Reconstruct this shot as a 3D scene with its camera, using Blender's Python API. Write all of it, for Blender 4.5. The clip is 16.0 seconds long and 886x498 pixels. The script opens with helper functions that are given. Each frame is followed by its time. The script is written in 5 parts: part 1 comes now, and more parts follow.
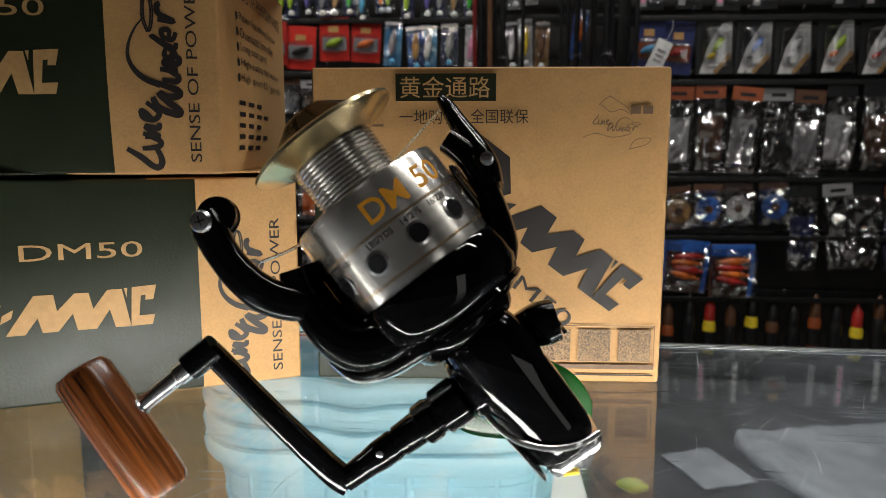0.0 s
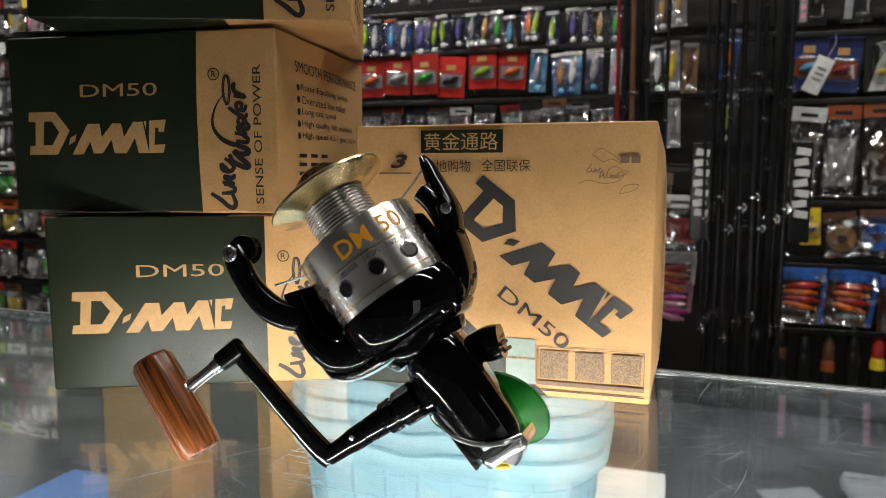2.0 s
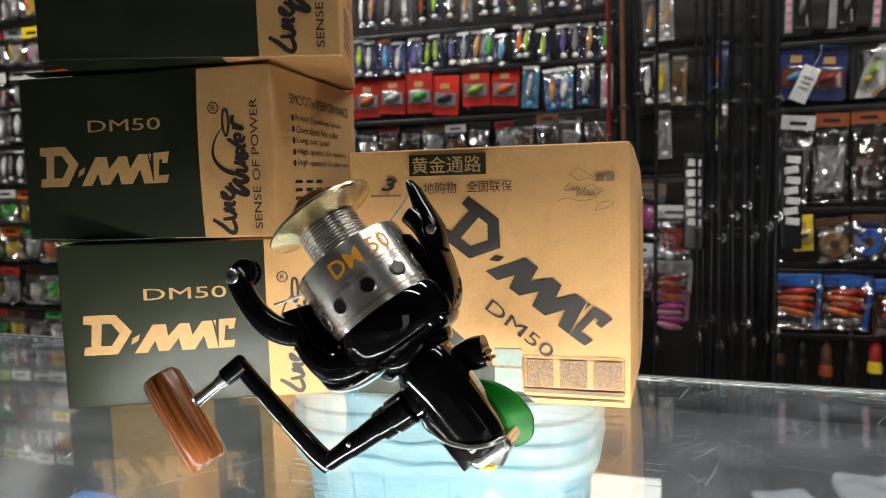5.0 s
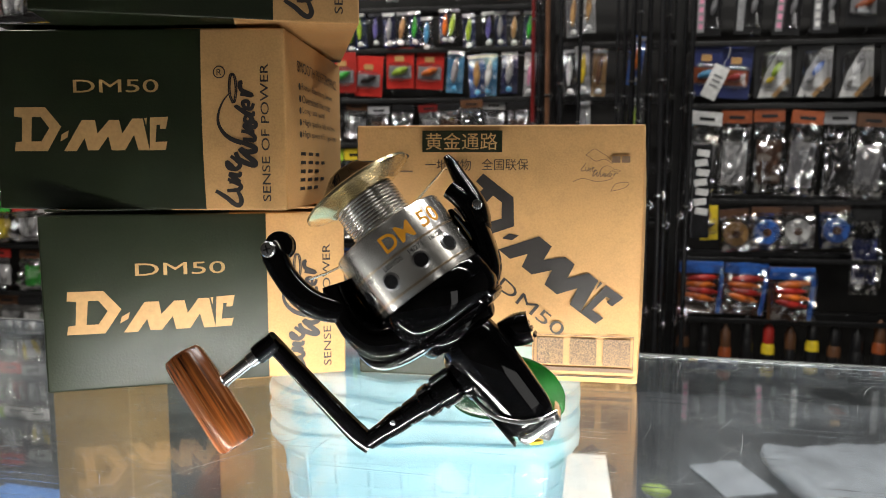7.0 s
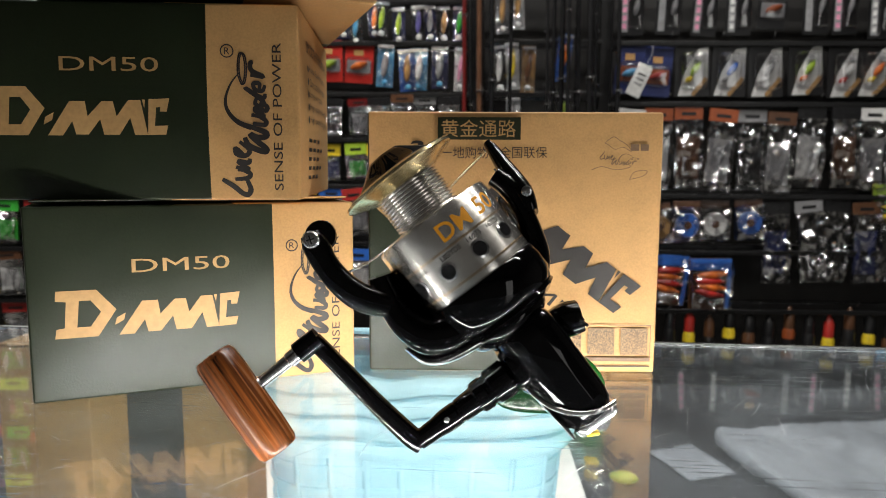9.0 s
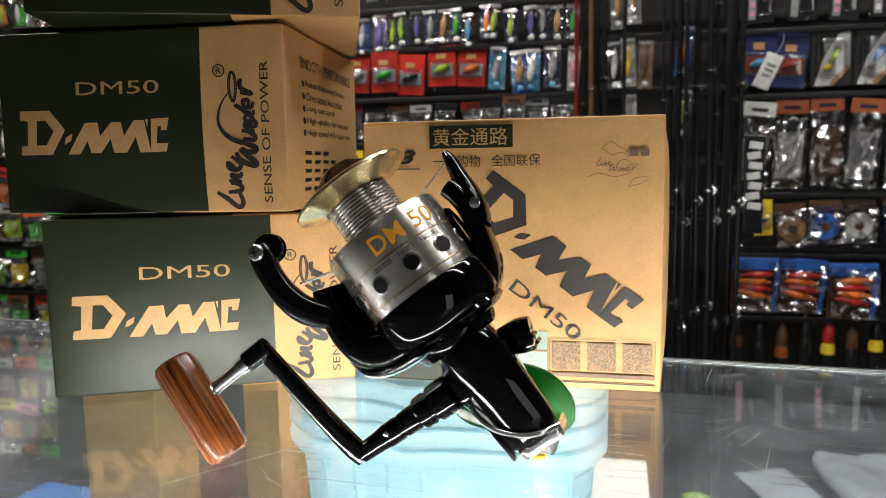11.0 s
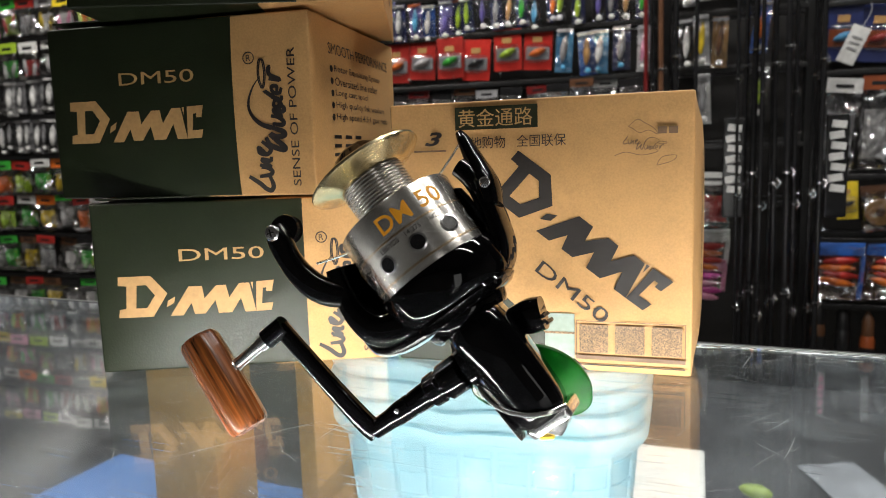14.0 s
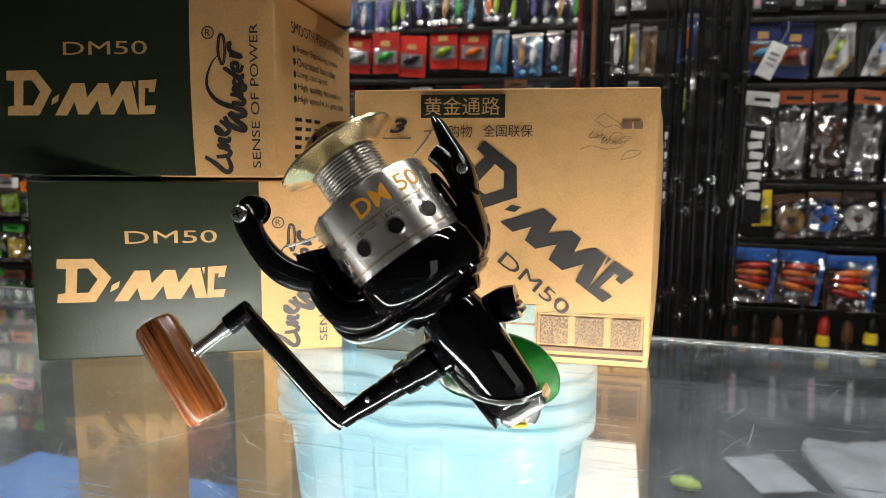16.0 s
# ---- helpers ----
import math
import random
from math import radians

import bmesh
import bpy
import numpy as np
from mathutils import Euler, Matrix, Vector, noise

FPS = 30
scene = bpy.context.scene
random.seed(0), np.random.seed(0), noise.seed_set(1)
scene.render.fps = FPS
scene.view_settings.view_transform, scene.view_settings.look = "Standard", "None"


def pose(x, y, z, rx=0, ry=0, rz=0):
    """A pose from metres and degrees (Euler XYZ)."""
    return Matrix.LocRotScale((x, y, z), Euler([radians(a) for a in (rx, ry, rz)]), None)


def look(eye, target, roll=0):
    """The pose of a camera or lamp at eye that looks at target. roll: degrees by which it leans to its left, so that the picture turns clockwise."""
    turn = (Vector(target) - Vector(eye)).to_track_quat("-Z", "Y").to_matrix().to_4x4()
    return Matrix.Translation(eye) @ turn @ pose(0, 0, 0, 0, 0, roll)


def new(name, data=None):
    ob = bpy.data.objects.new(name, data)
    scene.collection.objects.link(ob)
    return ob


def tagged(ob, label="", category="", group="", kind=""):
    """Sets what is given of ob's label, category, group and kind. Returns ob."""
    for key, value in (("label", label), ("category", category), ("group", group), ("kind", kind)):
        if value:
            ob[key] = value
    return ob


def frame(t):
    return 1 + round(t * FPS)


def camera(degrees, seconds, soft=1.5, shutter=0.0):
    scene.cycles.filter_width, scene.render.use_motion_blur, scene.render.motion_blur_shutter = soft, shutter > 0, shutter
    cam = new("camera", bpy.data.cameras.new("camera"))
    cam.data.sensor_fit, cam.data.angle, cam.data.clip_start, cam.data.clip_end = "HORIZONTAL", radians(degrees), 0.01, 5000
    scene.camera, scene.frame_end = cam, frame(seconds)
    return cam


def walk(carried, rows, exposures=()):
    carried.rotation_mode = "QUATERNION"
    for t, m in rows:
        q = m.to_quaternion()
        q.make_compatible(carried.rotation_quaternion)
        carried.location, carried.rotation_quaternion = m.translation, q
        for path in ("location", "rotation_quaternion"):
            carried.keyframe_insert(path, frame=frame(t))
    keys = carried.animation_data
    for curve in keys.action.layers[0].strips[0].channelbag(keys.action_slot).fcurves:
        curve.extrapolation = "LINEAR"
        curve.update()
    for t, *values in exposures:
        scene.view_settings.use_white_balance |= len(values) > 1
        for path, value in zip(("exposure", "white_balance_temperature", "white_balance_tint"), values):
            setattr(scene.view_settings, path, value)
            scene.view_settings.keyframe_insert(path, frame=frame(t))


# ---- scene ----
cam = camera(63.9, 16.0, soft=0.65)
cam.data.dof.use_dof, cam.data.dof.focus_distance, cam.data.dof.aperture_fstop = True, 0.29, 21.0
METRES, EYE = 0.40, 0.0985
ROWS = [
    (0.0, 0.0, 0.0, 0.0, 0.01, -8.02, -0.09),
    (0.5, 0.0046, -0.0316, 0.0002, 1.02, -8.53, -0.86),
    (1.0, 0.036, -0.0633, 0.0204, 5.34, -7.75, -0.32),
    (1.5, 0.1196, -0.0975, 0.0293, 11.32, -7.34, 0.46),
    (2.0, 0.1836, -0.1089, 0.0306, 13.6, -6.55, 0.1),
    (2.5, 0.214, -0.1219, 0.0291, 12.84, -6.37, 0.08),
    (3.0, 0.2353, -0.1391, 0.0425, 14.67, -5.44, 1.22),
    (5.5, 0.1909, -0.1599, 0.0347, 12.82, -5.37, 1.59),
    (6.0, 0.1597, -0.1671, 0.0248, 10.62, -6.47, 0.37),
    (6.5, 0.1063, -0.1718, 0.0312, 8.14, -6.39, 0.17),
    (7.0, 0.0664, -0.1722, 0.0298, 5.55, -6.61, -0.15),
    (7.5, 0.0364, -0.1723, 0.0304, 3.44, -6.44, -0.36),
    (8.0, -0.0002, -0.1624, 0.0276, 1.94, -6.6, -0.16),
    (8.5, -0.0328, -0.1544, 0.0241, 0.0, -6.7, -0.1),
    (9.0, -0.0663, -0.1483, 0.0182, -1.59, -6.83, -0.26),
    (11.5, 0.1657, -0.1203, 0.0291, 12.35, -6.74, 1.68),
    (12.0, 0.1944, -0.1144, 0.024, 13.9, -6.88, 2.45),
    (12.5, 0.1979, -0.1112, 0.0213, 15.33, -7.12, 2.22),
    (13.0, 0.1944, -0.1123, 0.0198, 15.65, -7.1, 2.18),
    (13.5, 0.1832, -0.1155, 0.0224, 16.05, -7.32, 1.88),
    (14.0, 0.1736, -0.116, 0.0202, 15.64, -7.63, 1.77),
    (14.5, 0.1732, -0.124, 0.0162, 16.14, -7.41, 1.14),
    (15.0, 0.1597, -0.1222, 0.0189, 14.24, -7.53, 0.43),
    (15.5, 0.1453, -0.114, 0.0186, 11.93, -7.85, 0.18),
    (16.0, 0.1255, -0.1183, 0.008, 9.75, -7.81, -0.42),
]
EXPOSURES = [(0.0, -0.70), (0.5, -0.86), (1.0, -0.96), (1.5, -0.60), (2.0, -0.32), (3.0, -0.08), (5.5, -0.02), (9.0, -0.02), (12.0, 0.0), (16.0, -0.02)]
walk(cam, [(t, pose(0, 0, EYE) @ pose(METRES * x, METRES * y, METRES * z, 90 + pitch, roll, yaw)) for t, x, y, z, yaw, pitch, roll in ROWS], EXPOSURES)

# ---- world and lights ----
world = bpy.data.worlds.new("shop_air")
scene.world = world
world.use_nodes = True
world.node_tree.nodes["Background"].inputs["Color"].default_value = (0.9, 0.95, 1.0, 1)
world.node_tree.nodes["Background"].inputs["Strength"].default_value = 0.004


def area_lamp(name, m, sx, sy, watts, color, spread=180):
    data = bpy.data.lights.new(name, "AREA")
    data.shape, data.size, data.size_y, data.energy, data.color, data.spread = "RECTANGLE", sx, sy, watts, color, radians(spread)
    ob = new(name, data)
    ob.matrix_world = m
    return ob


area_lamp("ceiling_tube", pose(0.75, 0.11, 1.78), 1.3, 0.05, 20.5, (1.0, 0.96, 0.88))
area_lamp("ceiling_tube", pose(-1.2, 0.9, 1.78), 0.10, 1.3, 56, (1.0, 0.95, 0.88))
area_lamp("ceiling_tube", pose(0.5, 1.0, 1.78), 1.3, 0.10, 26, (1.0, 0.97, 0.93))
area_lamp("case_strip", look((0.04, 0.150, -0.038), (0.02, 0.40, -0.10)), 0.40, 0.02, 1.75, (1.0, 0.97, 0.91))
# unseen fill added behind right for the carton sheen; no doorway is built
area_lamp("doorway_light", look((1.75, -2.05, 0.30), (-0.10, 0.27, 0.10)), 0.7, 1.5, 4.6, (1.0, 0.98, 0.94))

# ---- materials ----


def material(name, color, rough=0.5, metal=0.0, vary=0.12, grain=60.0, bump=0.15, coat=0.0, spec=0.5, second=None, big=6.0, stretch=(1, 1, 1), rand=0.0):
    """A surface with variation at two scales, a fine relief and uneven gloss."""
    mat = bpy.data.materials.new(name)
    mat.use_nodes = True
    nt = mat.node_tree
    bsdf = nt.nodes["Principled BSDF"]
    bsdf.inputs["Metallic"].default_value = metal
    bsdf.inputs["Coat Weight"].default_value = coat
    bsdf.inputs["Coat Roughness"].default_value = 0.04
    bsdf.inputs["Specular IOR Level"].default_value = spec
    tex = nt.nodes.new("ShaderNodeTexCoord")
    mapping = nt.nodes.new("ShaderNodeMapping")
    mapping.inputs["Scale"].default_value = stretch
    nt.links.new(tex.outputs["Object"], mapping.inputs["Vector"])
    fine, wide = nt.nodes.new("ShaderNodeTexNoise"), nt.nodes.new("ShaderNodeTexNoise")
    for node, scale in ((fine, grain), (wide, big)):
        node.inputs["Scale"].default_value = scale
        node.inputs["Detail"].default_value = 4
        nt.links.new(mapping.outputs["Vector"], node.inputs["Vector"])
    both = nt.nodes.new("ShaderNodeMath")
    both.operation = "MULTIPLY_ADD"
    both.inputs[1].default_value = 0.6
    nt.links.new(fine.outputs["Fac"], both.inputs[0])
    half = nt.nodes.new("ShaderNodeMath")
    half.operation = "MULTIPLY"
    half.inputs[1].default_value = 0.4
    nt.links.new(wide.outputs["Fac"], half.inputs[0])
    nt.links.new(half.outputs[0], both.inputs[2])
    ramp = nt.nodes.new("ShaderNodeValToRGB")
    low = second or tuple(c * (1 - 2 * vary) for c in color)
    ramp.color_ramp.elements[0].position, ramp.color_ramp.elements[1].position = 0.36, 0.62
    ramp.color_ramp.elements[0].color = (*low, 1)
    ramp.color_ramp.elements[1].color = (*color, 1)
    nt.links.new(both.outputs[0], ramp.inputs["Fac"])
    shade = ramp.outputs["Color"]
    if rand:
        info, hsv = nt.nodes.new("ShaderNodeObjectInfo"), nt.nodes.new("ShaderNodeHueSaturation")
        span = nt.nodes.new("ShaderNodeMapRange")
        span.inputs["To Min"].default_value, span.inputs["To Max"].default_value = 1 - rand, 1 + rand
        nt.links.new(info.outputs["Random"], span.inputs["Value"])
        nt.links.new(span.outputs["Result"], hsv.inputs["Value"])
        nt.links.new(shade, hsv.inputs["Color"])
        shade = hsv.outputs["Color"]
    nt.links.new(shade, bsdf.inputs["Base Color"])
    gloss = nt.nodes.new("ShaderNodeMapRange")
    gloss.inputs["To Min"].default_value, gloss.inputs["To Max"].default_value = rough * 0.8, min(1, rough * 1.25)
    nt.links.new(wide.outputs["Fac"], gloss.inputs["Value"])
    nt.links.new(gloss.outputs["Result"], bsdf.inputs["Roughness"])
    if bump:
        relief = nt.nodes.new("ShaderNodeBump")
        relief.inputs["Strength"].default_value, relief.inputs["Distance"].default_value = bump, 0.0006
        nt.links.new(fine.outputs["Fac"], relief.inputs["Height"])
        nt.links.new(relief.outputs["Normal"], bsdf.inputs["Normal"])
    return mat


KRAFT = material("kraft_card", (0.49, 0.278, 0.110), 0.62, vary=0.085, grain=1000, big=110, bump=0.15, spec=0.35)
GREEN = material("green_print", (0.0115, 0.0165, 0.0066), 0.36, vary=0.10, grain=900, big=45, bump=0.16, spec=0.38)
INK = material("dark_ink", (0.014, 0.010, 0.009), 0.5, vary=0.15, grain=500, bump=0.0)
INK_BROWN = material("brown_ink", (0.15, 0.085, 0.045), 0.6, vary=0.12, grain=500, bump=0.0)
INK_PALE = material("pale_patch", (0.34, 0.20, 0.088), 0.6, vary=0.46, grain=1500, bump=0.0)
KRAFT_PRINT = material("kraft_lettering", (0.46, 0.265, 0.105), 0.6, vary=0.10, grain=420, bump=0.0)
STICKER = material("silver_sticker", (0.19, 0.25, 0.21), 0.45, metal=0.0, vary=0.1, grain=300, bump=0.0)
BLACK = material("black_gloss", (0.0012, 0.0012, 0.0014), 0.035, vary=0.1, grain=300, big=60, bump=0.0, spec=0.36)
BLACK_SATIN = material("black_satin", (0.008, 0.008, 0.009), 0.25, vary=0.1, grain=500, bump=0.05)
STEEL = material("brushed_steel", (0.97, 0.94, 0.89), 0.24, metal=0.95, vary=0.06, grain=260, big=60, bump=0.03, stretch=(1, 1, 9))
STEEL.node_tree.nodes["Principled BSDF"].inputs["Anisotropic"].default_value = 0.85
STEEL.node_tree.nodes["Principled BSDF"].inputs["Anisotropic Rotation"].default_value = 0.25
brush = STEEL.node_tree.nodes.new("ShaderNodeTangent")
brush.direction_type, brush.axis = "RADIAL", "Z"
STEEL.node_tree.links.new(brush.outputs["Tangent"], STEEL.node_tree.nodes["Principled BSDF"].inputs["Tangent"])
CHROME = material("chrome", (0.86, 0.86, 0.87), 0.18, metal=1.0, vary=0.04, grain=100, bump=0.02)
GOLD = material("pale_gold", (0.76, 0.65, 0.40), 0.22, metal=0.95, vary=0.05, grain=200, bump=0.03)
GOLD_LINE = material("copper_line", (0.74, 0.58, 0.40), 0.25, metal=1.0, vary=0.05, grain=200, bump=0.0)
ORANGE = material("orange_ink", (0.82, 0.345, 0.010), 0.5, vary=0.08, grain=200, bump=0.0)
DARK_INK = material("grey_ink", (0.03, 0.028, 0.026), 0.4, vary=0.1, grain=200, bump=0.0)
WOOD = material("zebra_wood", (0.150, 0.043, 0.009), 0.26, vary=0.2, grain=330, big=140, bump=0.12, second=(0.009, 0.003, 0.0015), stretch=(3.6, 3.6, 0.10), coat=0.15, spec=0.35)
GREEN_FILM = material("green_film", (0.001, 0.064, 0.004), 0.30, vary=0.3, grain=90, big=60, bump=0.3, second=(0.001, 0.026, 0.002), spec=0.15)
DARK_GREEN = material("dark_green_gloss", (0.002, 0.014, 0.004), 0.12, vary=0.2, grain=200, bump=0.0, spec=0.3)
YELLOW = material("yellow_plastic", (0.65, 0.45, 0.03), 0.35)
BASKET = material("pale_blue_plastic", (0.50, 0.76, 0.86), 0.35, vary=0.05, grain=80, big=12, bump=0.08)
see, lit = (BASKET.node_tree.nodes.new(k) for k in ("ShaderNodeBsdfTranslucent", "ShaderNodeMixShader"))
see.inputs["Color"].default_value = (0.62, 0.86, 0.93, 1)
lit.inputs[0].default_value = 0.45
BASKET.node_tree.links.new(BASKET.node_tree.nodes["Principled BSDF"].outputs[0], lit.inputs[1])
BASKET.node_tree.links.new(see.outputs[0], lit.inputs[2])
BASKET.node_tree.links.new(lit.outputs[0], BASKET.node_tree.nodes["Material Output"].inputs["Surface"])
DECK = material("case_deck", (0.034, 0.036, 0.042), 0.35, vary=0.2, grain=60, big=8)
WHITE_SHEET = material("white_sheet", (0.78, 0.79, 0.77), 0.5, vary=0.06, grain=60, big=12)
BLUE_SHEET = material("blue_sheet", (0.06, 0.16, 0.42), 0.4, vary=0.1)
GREY_BAG = material("grey_white_bag", (0.26, 0.28, 0.32), 0.35, vary=0.15, grain=40, big=10)
OLD_CARD = material("old_card", (0.36, 0.22, 0.09), 0.7, vary=0.12, grain=200, big=14)
ALU = material("aluminium_edge", (0.16, 0.165, 0.17), 0.4, metal=1.0, vary=0.08, grain=120)
RACK = material("black_rack", (0.006, 0.006, 0.0065), 0.35, vary=0.2, grain=80, big=4)
BOARD = material("dark_backboard", (0.007, 0.006, 0.0055), 0.6, vary=0.3, grain=20, big=3)
PLASTER = material("grey_plaster", (0.08, 0.076, 0.072), 0.8, vary=0.1, grain=12, big=1.5)
FLOOR = material("floor_tile", (0.30, 0.29, 0.27), 0.4, vary=0.12, grain=14, big=2)


def glass_material():
    """Clear plate glass with fine scratches and a little dust."""
    mat = material("counter_glass", (0.93, 0.97, 0.96), 0.02, vary=0.0, grain=1.0, bump=0.0)
    nt = mat.node_tree
    bsdf = nt.nodes["Principled BSDF"]
    bsdf.inputs["Transmission Weight"].default_value = 1.0
    bsdf.inputs["IOR"].default_value = 1.5
    tex, relief = nt.nodes.new("ShaderNodeTexCoord"), nt.nodes.new("ShaderNodeBump")
    relief.inputs["Strength"].default_value, relief.inputs["Distance"].default_value = 0.12, 0.0002
    total = None
    for turn, seed in ((0.5, 0.0), (-0.7, 7.0), (1.3, 3.0)):
        mapping, streak, cut = (nt.nodes.new(k) for k in ("ShaderNodeMapping", "ShaderNodeTexNoise", "ShaderNodeMapRange"))
        mapping.inputs["Scale"].default_value, mapping.inputs["Rotation"].default_value = (14, 420, 1), (0, 0, turn)
        mapping.inputs["Location"].default_value = (seed, seed, 0)
        streak.inputs["Scale"].default_value, streak.inputs["Detail"].default_value = 1.0, 2
        cut.inputs["From Min"].default_value, cut.inputs["From Max"].default_value = 0.69, 0.76
        nt.links.new(tex.outputs["Object"], mapping.inputs["Vector"])
        nt.links.new(mapping.outputs["Vector"], streak.inputs["Vector"])
        nt.links.new(streak.outputs["Fac"], cut.inputs["Value"])
        if total is None:
            total = cut.outputs["Result"]
        else:
            add = nt.nodes.new("ShaderNodeMath")
            nt.links.new(total, add.inputs[0])
            nt.links.new(cut.outputs["Result"], add.inputs[1])
            total = add.outputs[0]
    nt.links.new(total, relief.inputs["Height"])
    nt.links.new(relief.outputs["Normal"], bsdf.inputs["Normal"])
    # smears and dust scatter a little light
    smear, amount, dull, mix = (nt.nodes.new(k) for k in ("ShaderNodeTexNoise", "ShaderNodeMapRange", "ShaderNodeBsdfDiffuse", "ShaderNodeMixShader"))
    smear.inputs["Scale"].default_value, smear.inputs["Detail"].default_value, smear.inputs["Roughness"].default_value = 30, 12, 0.72
    amount.inputs["From Min"].default_value, amount.inputs["From Max"].default_value = 0.44, 0.70
    amount.inputs["To Min"].default_value, amount.inputs["To Max"].default_value = 0.010, 0.066
    dull.inputs["Color"].default_value = (0.62, 0.70, 0.78, 1)
    nt.links.new(tex.outputs["Object"], smear.inputs["Vector"])
    nt.links.new(smear.outputs["Fac"], amount.inputs["Value"])
    nt.links.new(amount.outputs["Result"], mix.inputs[0])
    nt.links.new(bsdf.outputs[0], mix.inputs[1])
    nt.links.new(dull.outputs[0], mix.inputs[2])
    nt.links.new(mix.outputs[0], nt.nodes["Material Output"].inputs["Surface"])
    return mat


def film_material(name, tint, amount, rough=0.08):
    """Clear packing film: mostly see-through, with a glossy share."""
    mat = bpy.data.materials.new(name)
    mat.use_nodes = True
    nt = mat.node_tree
    nt.nodes.clear()
    out, mix, clear, gloss = (nt.nodes.new(k) for k in ("ShaderNodeOutputMaterial", "ShaderNodeMixShader", "ShaderNodeBsdfTransparent", "ShaderNodeBsdfGlossy"))
    clear.inputs["Color"].default_value = (*tint, 1)
    gloss.inputs["Roughness"].default_value = rough
    mix.inputs[0].default_value = amount
    nt.links.new(clear.outputs[0], mix.inputs[1])
    nt.links.new(gloss.outputs[0], mix.inputs[2])
    nt.links.new(mix.outputs[0], out.inputs["Surface"])
    return mat


GLASS = glass_material()
FILM = film_material("clear_film", (0.88, 0.88, 0.89), 0.19)
BAG_FILM = film_material("crumpled_film", (0.86, 0.86, 0.87), 0.30, 0.10)

# ---- builders ----


def link(name, bm, mats, parent=None, label="", smooth=True, at=None):
    mesh = bpy.data.meshes.new(name)
    bm.normal_update()
    if smooth:
        for f in bm.faces:
            f.smooth = True
        for e in bm.edges:
            if len(e.link_faces) == 2 and e.calc_face_angle(0) > radians(38):
                e.smooth = False
    even = smooth and all(e.smooth for e in bm.edges)
    if even:  # broad faces stay flat, only the rounded edges bend
        normals = [sum((f.normal * f.calc_area() for f in v.link_faces), Vector((0, 0, 1e-12))).normalized() for v in bm.verts]
    bm.to_mesh(mesh)
    if even:
        mesh.normals_split_custom_set_from_vertices(normals)
    bm.free()
    for m in mats if isinstance(mats, (list, tuple)) else [mats]:
        mesh.materials.append(m)
    ob = new(name, mesh)
    if parent:
        ob.parent = parent
    if at is not None:
        ob.matrix_basis = at
    if label:
        ob["label"] = label
    return ob


def part(name, bm, mats, parent, label="", at=None, smooth=True):
    return link(name, bm, mats, parent, label, smooth, at)


def empty(name, m, label, category, group=""):
    ob = new(name)
    ob.empty_display_size = 0.01
    ob.matrix_basis = m
    return tagged(ob, label, category, group)


def steps(lo, hi, n, extra=()):
    return sorted({round(lo + (hi - lo) * i / n, 7) for i in range(n + 1)} | {round(e, 7) for e in extra if lo < e < hi})


def rbox(sx, sy, sz, r=0.0005, n=(1, 1, 1), bulge=0.0, shape=None, pick=None, cuts=((), (), ()), centre=(0, 0, 0)):
    """A rounded box on a grid. bulge swells the faces; shape moves a point; pick gives a face's material slot."""
    h = (sx / 2, sy / 2, sz / 2)
    grid = [steps(-h[i], h[i], n[i], list(cuts[i]) + [-h[i] + r * 0.35, -h[i] + r, h[i] - r, h[i] - r * 0.35]) for i in range(3)]
    bm = bmesh.new()
    seen = {}

    def vert(p):
        key = tuple(round(c * 1e6) for c in p)
        if key in seen:
            return seen[key]
        inner = [max(-h[i] + r, min(h[i] - r, p[i])) for i in range(3)]
        d = Vector([p[i] - inner[i] for i in range(3)])
        q = Vector(inner) + (d.normalized() * r if d.length > 1e-9 else d)
        if bulge:
            u = [p[i] / h[i] for i in range(3)]
            for i in range(3):
                j, k = (i + 1) % 3, (i + 2) % 3
                if abs(u[i]) > 0.98:
                    q[i] += math.copysign(bulge, u[i]) * (1 - u[j] ** 2) * (1 - u[k] ** 2)
        if shape:
            q = Vector(shape(q))
        seen[key] = bm.verts.new(q + Vector(centre))
        return seen[key]

    for i in range(3):
        j, k = (i + 1) % 3, (i + 2) % 3
        for side in (-1, 1):
            for a0, a1 in zip(grid[j], grid[j][1:]):
                for b0, b1 in zip(grid[k], grid[k][1:]):
                    quad = []
                    for a, b in ((a0, b0), (a1, b0), (a1, b1), (a0, b1)):
                        p = [0, 0, 0]
                        p[i], p[j], p[k] = side * h[i], a, b
                        quad.append(vert(p))
                    if len(set(quad)) == 4:
                        f = bm.faces.new(quad if side > 0 else quad[::-1])
                        if pick:
                            m = [0, 0, 0]
                            m[i], m[j], m[k] = side * h[i], (a0 + a1) / 2, (b0 + b1) / 2
                            f.material_index = pick(m, i, side)
    return bm


def lathe(profile, n=48, wave=None, arc=(0, 360)):
    """Turns (radius, height) pairs about z."""
    bm = bmesh.new()
    full = arc[1] - arc[0] >= 360
    count = n if full else n + 1
    rings = []
    for k, (r, z) in enumerate(profile):
        ring = []
        for i in range(count):
            a = radians(arc[0] + (arc[1] - arc[0]) * i / n)
            q = r * (wave(a, k) if wave else 1)
            ring.append(bm.verts.new((q * math.cos(a), q * math.sin(a), z)))
        rings.append(ring)
    for low, high in zip(rings, rings[1:]):
        for i in range(n):
            j = (i + 1) % count
            bm.faces.new((low[i], low[j], high[j], high[i]))
    if full:
        bm.faces.new(rings[0][::-1])
        bm.faces.new(rings[-1])
    bmesh.ops.recalc_face_normals(bm, faces=bm.faces)
    return bm


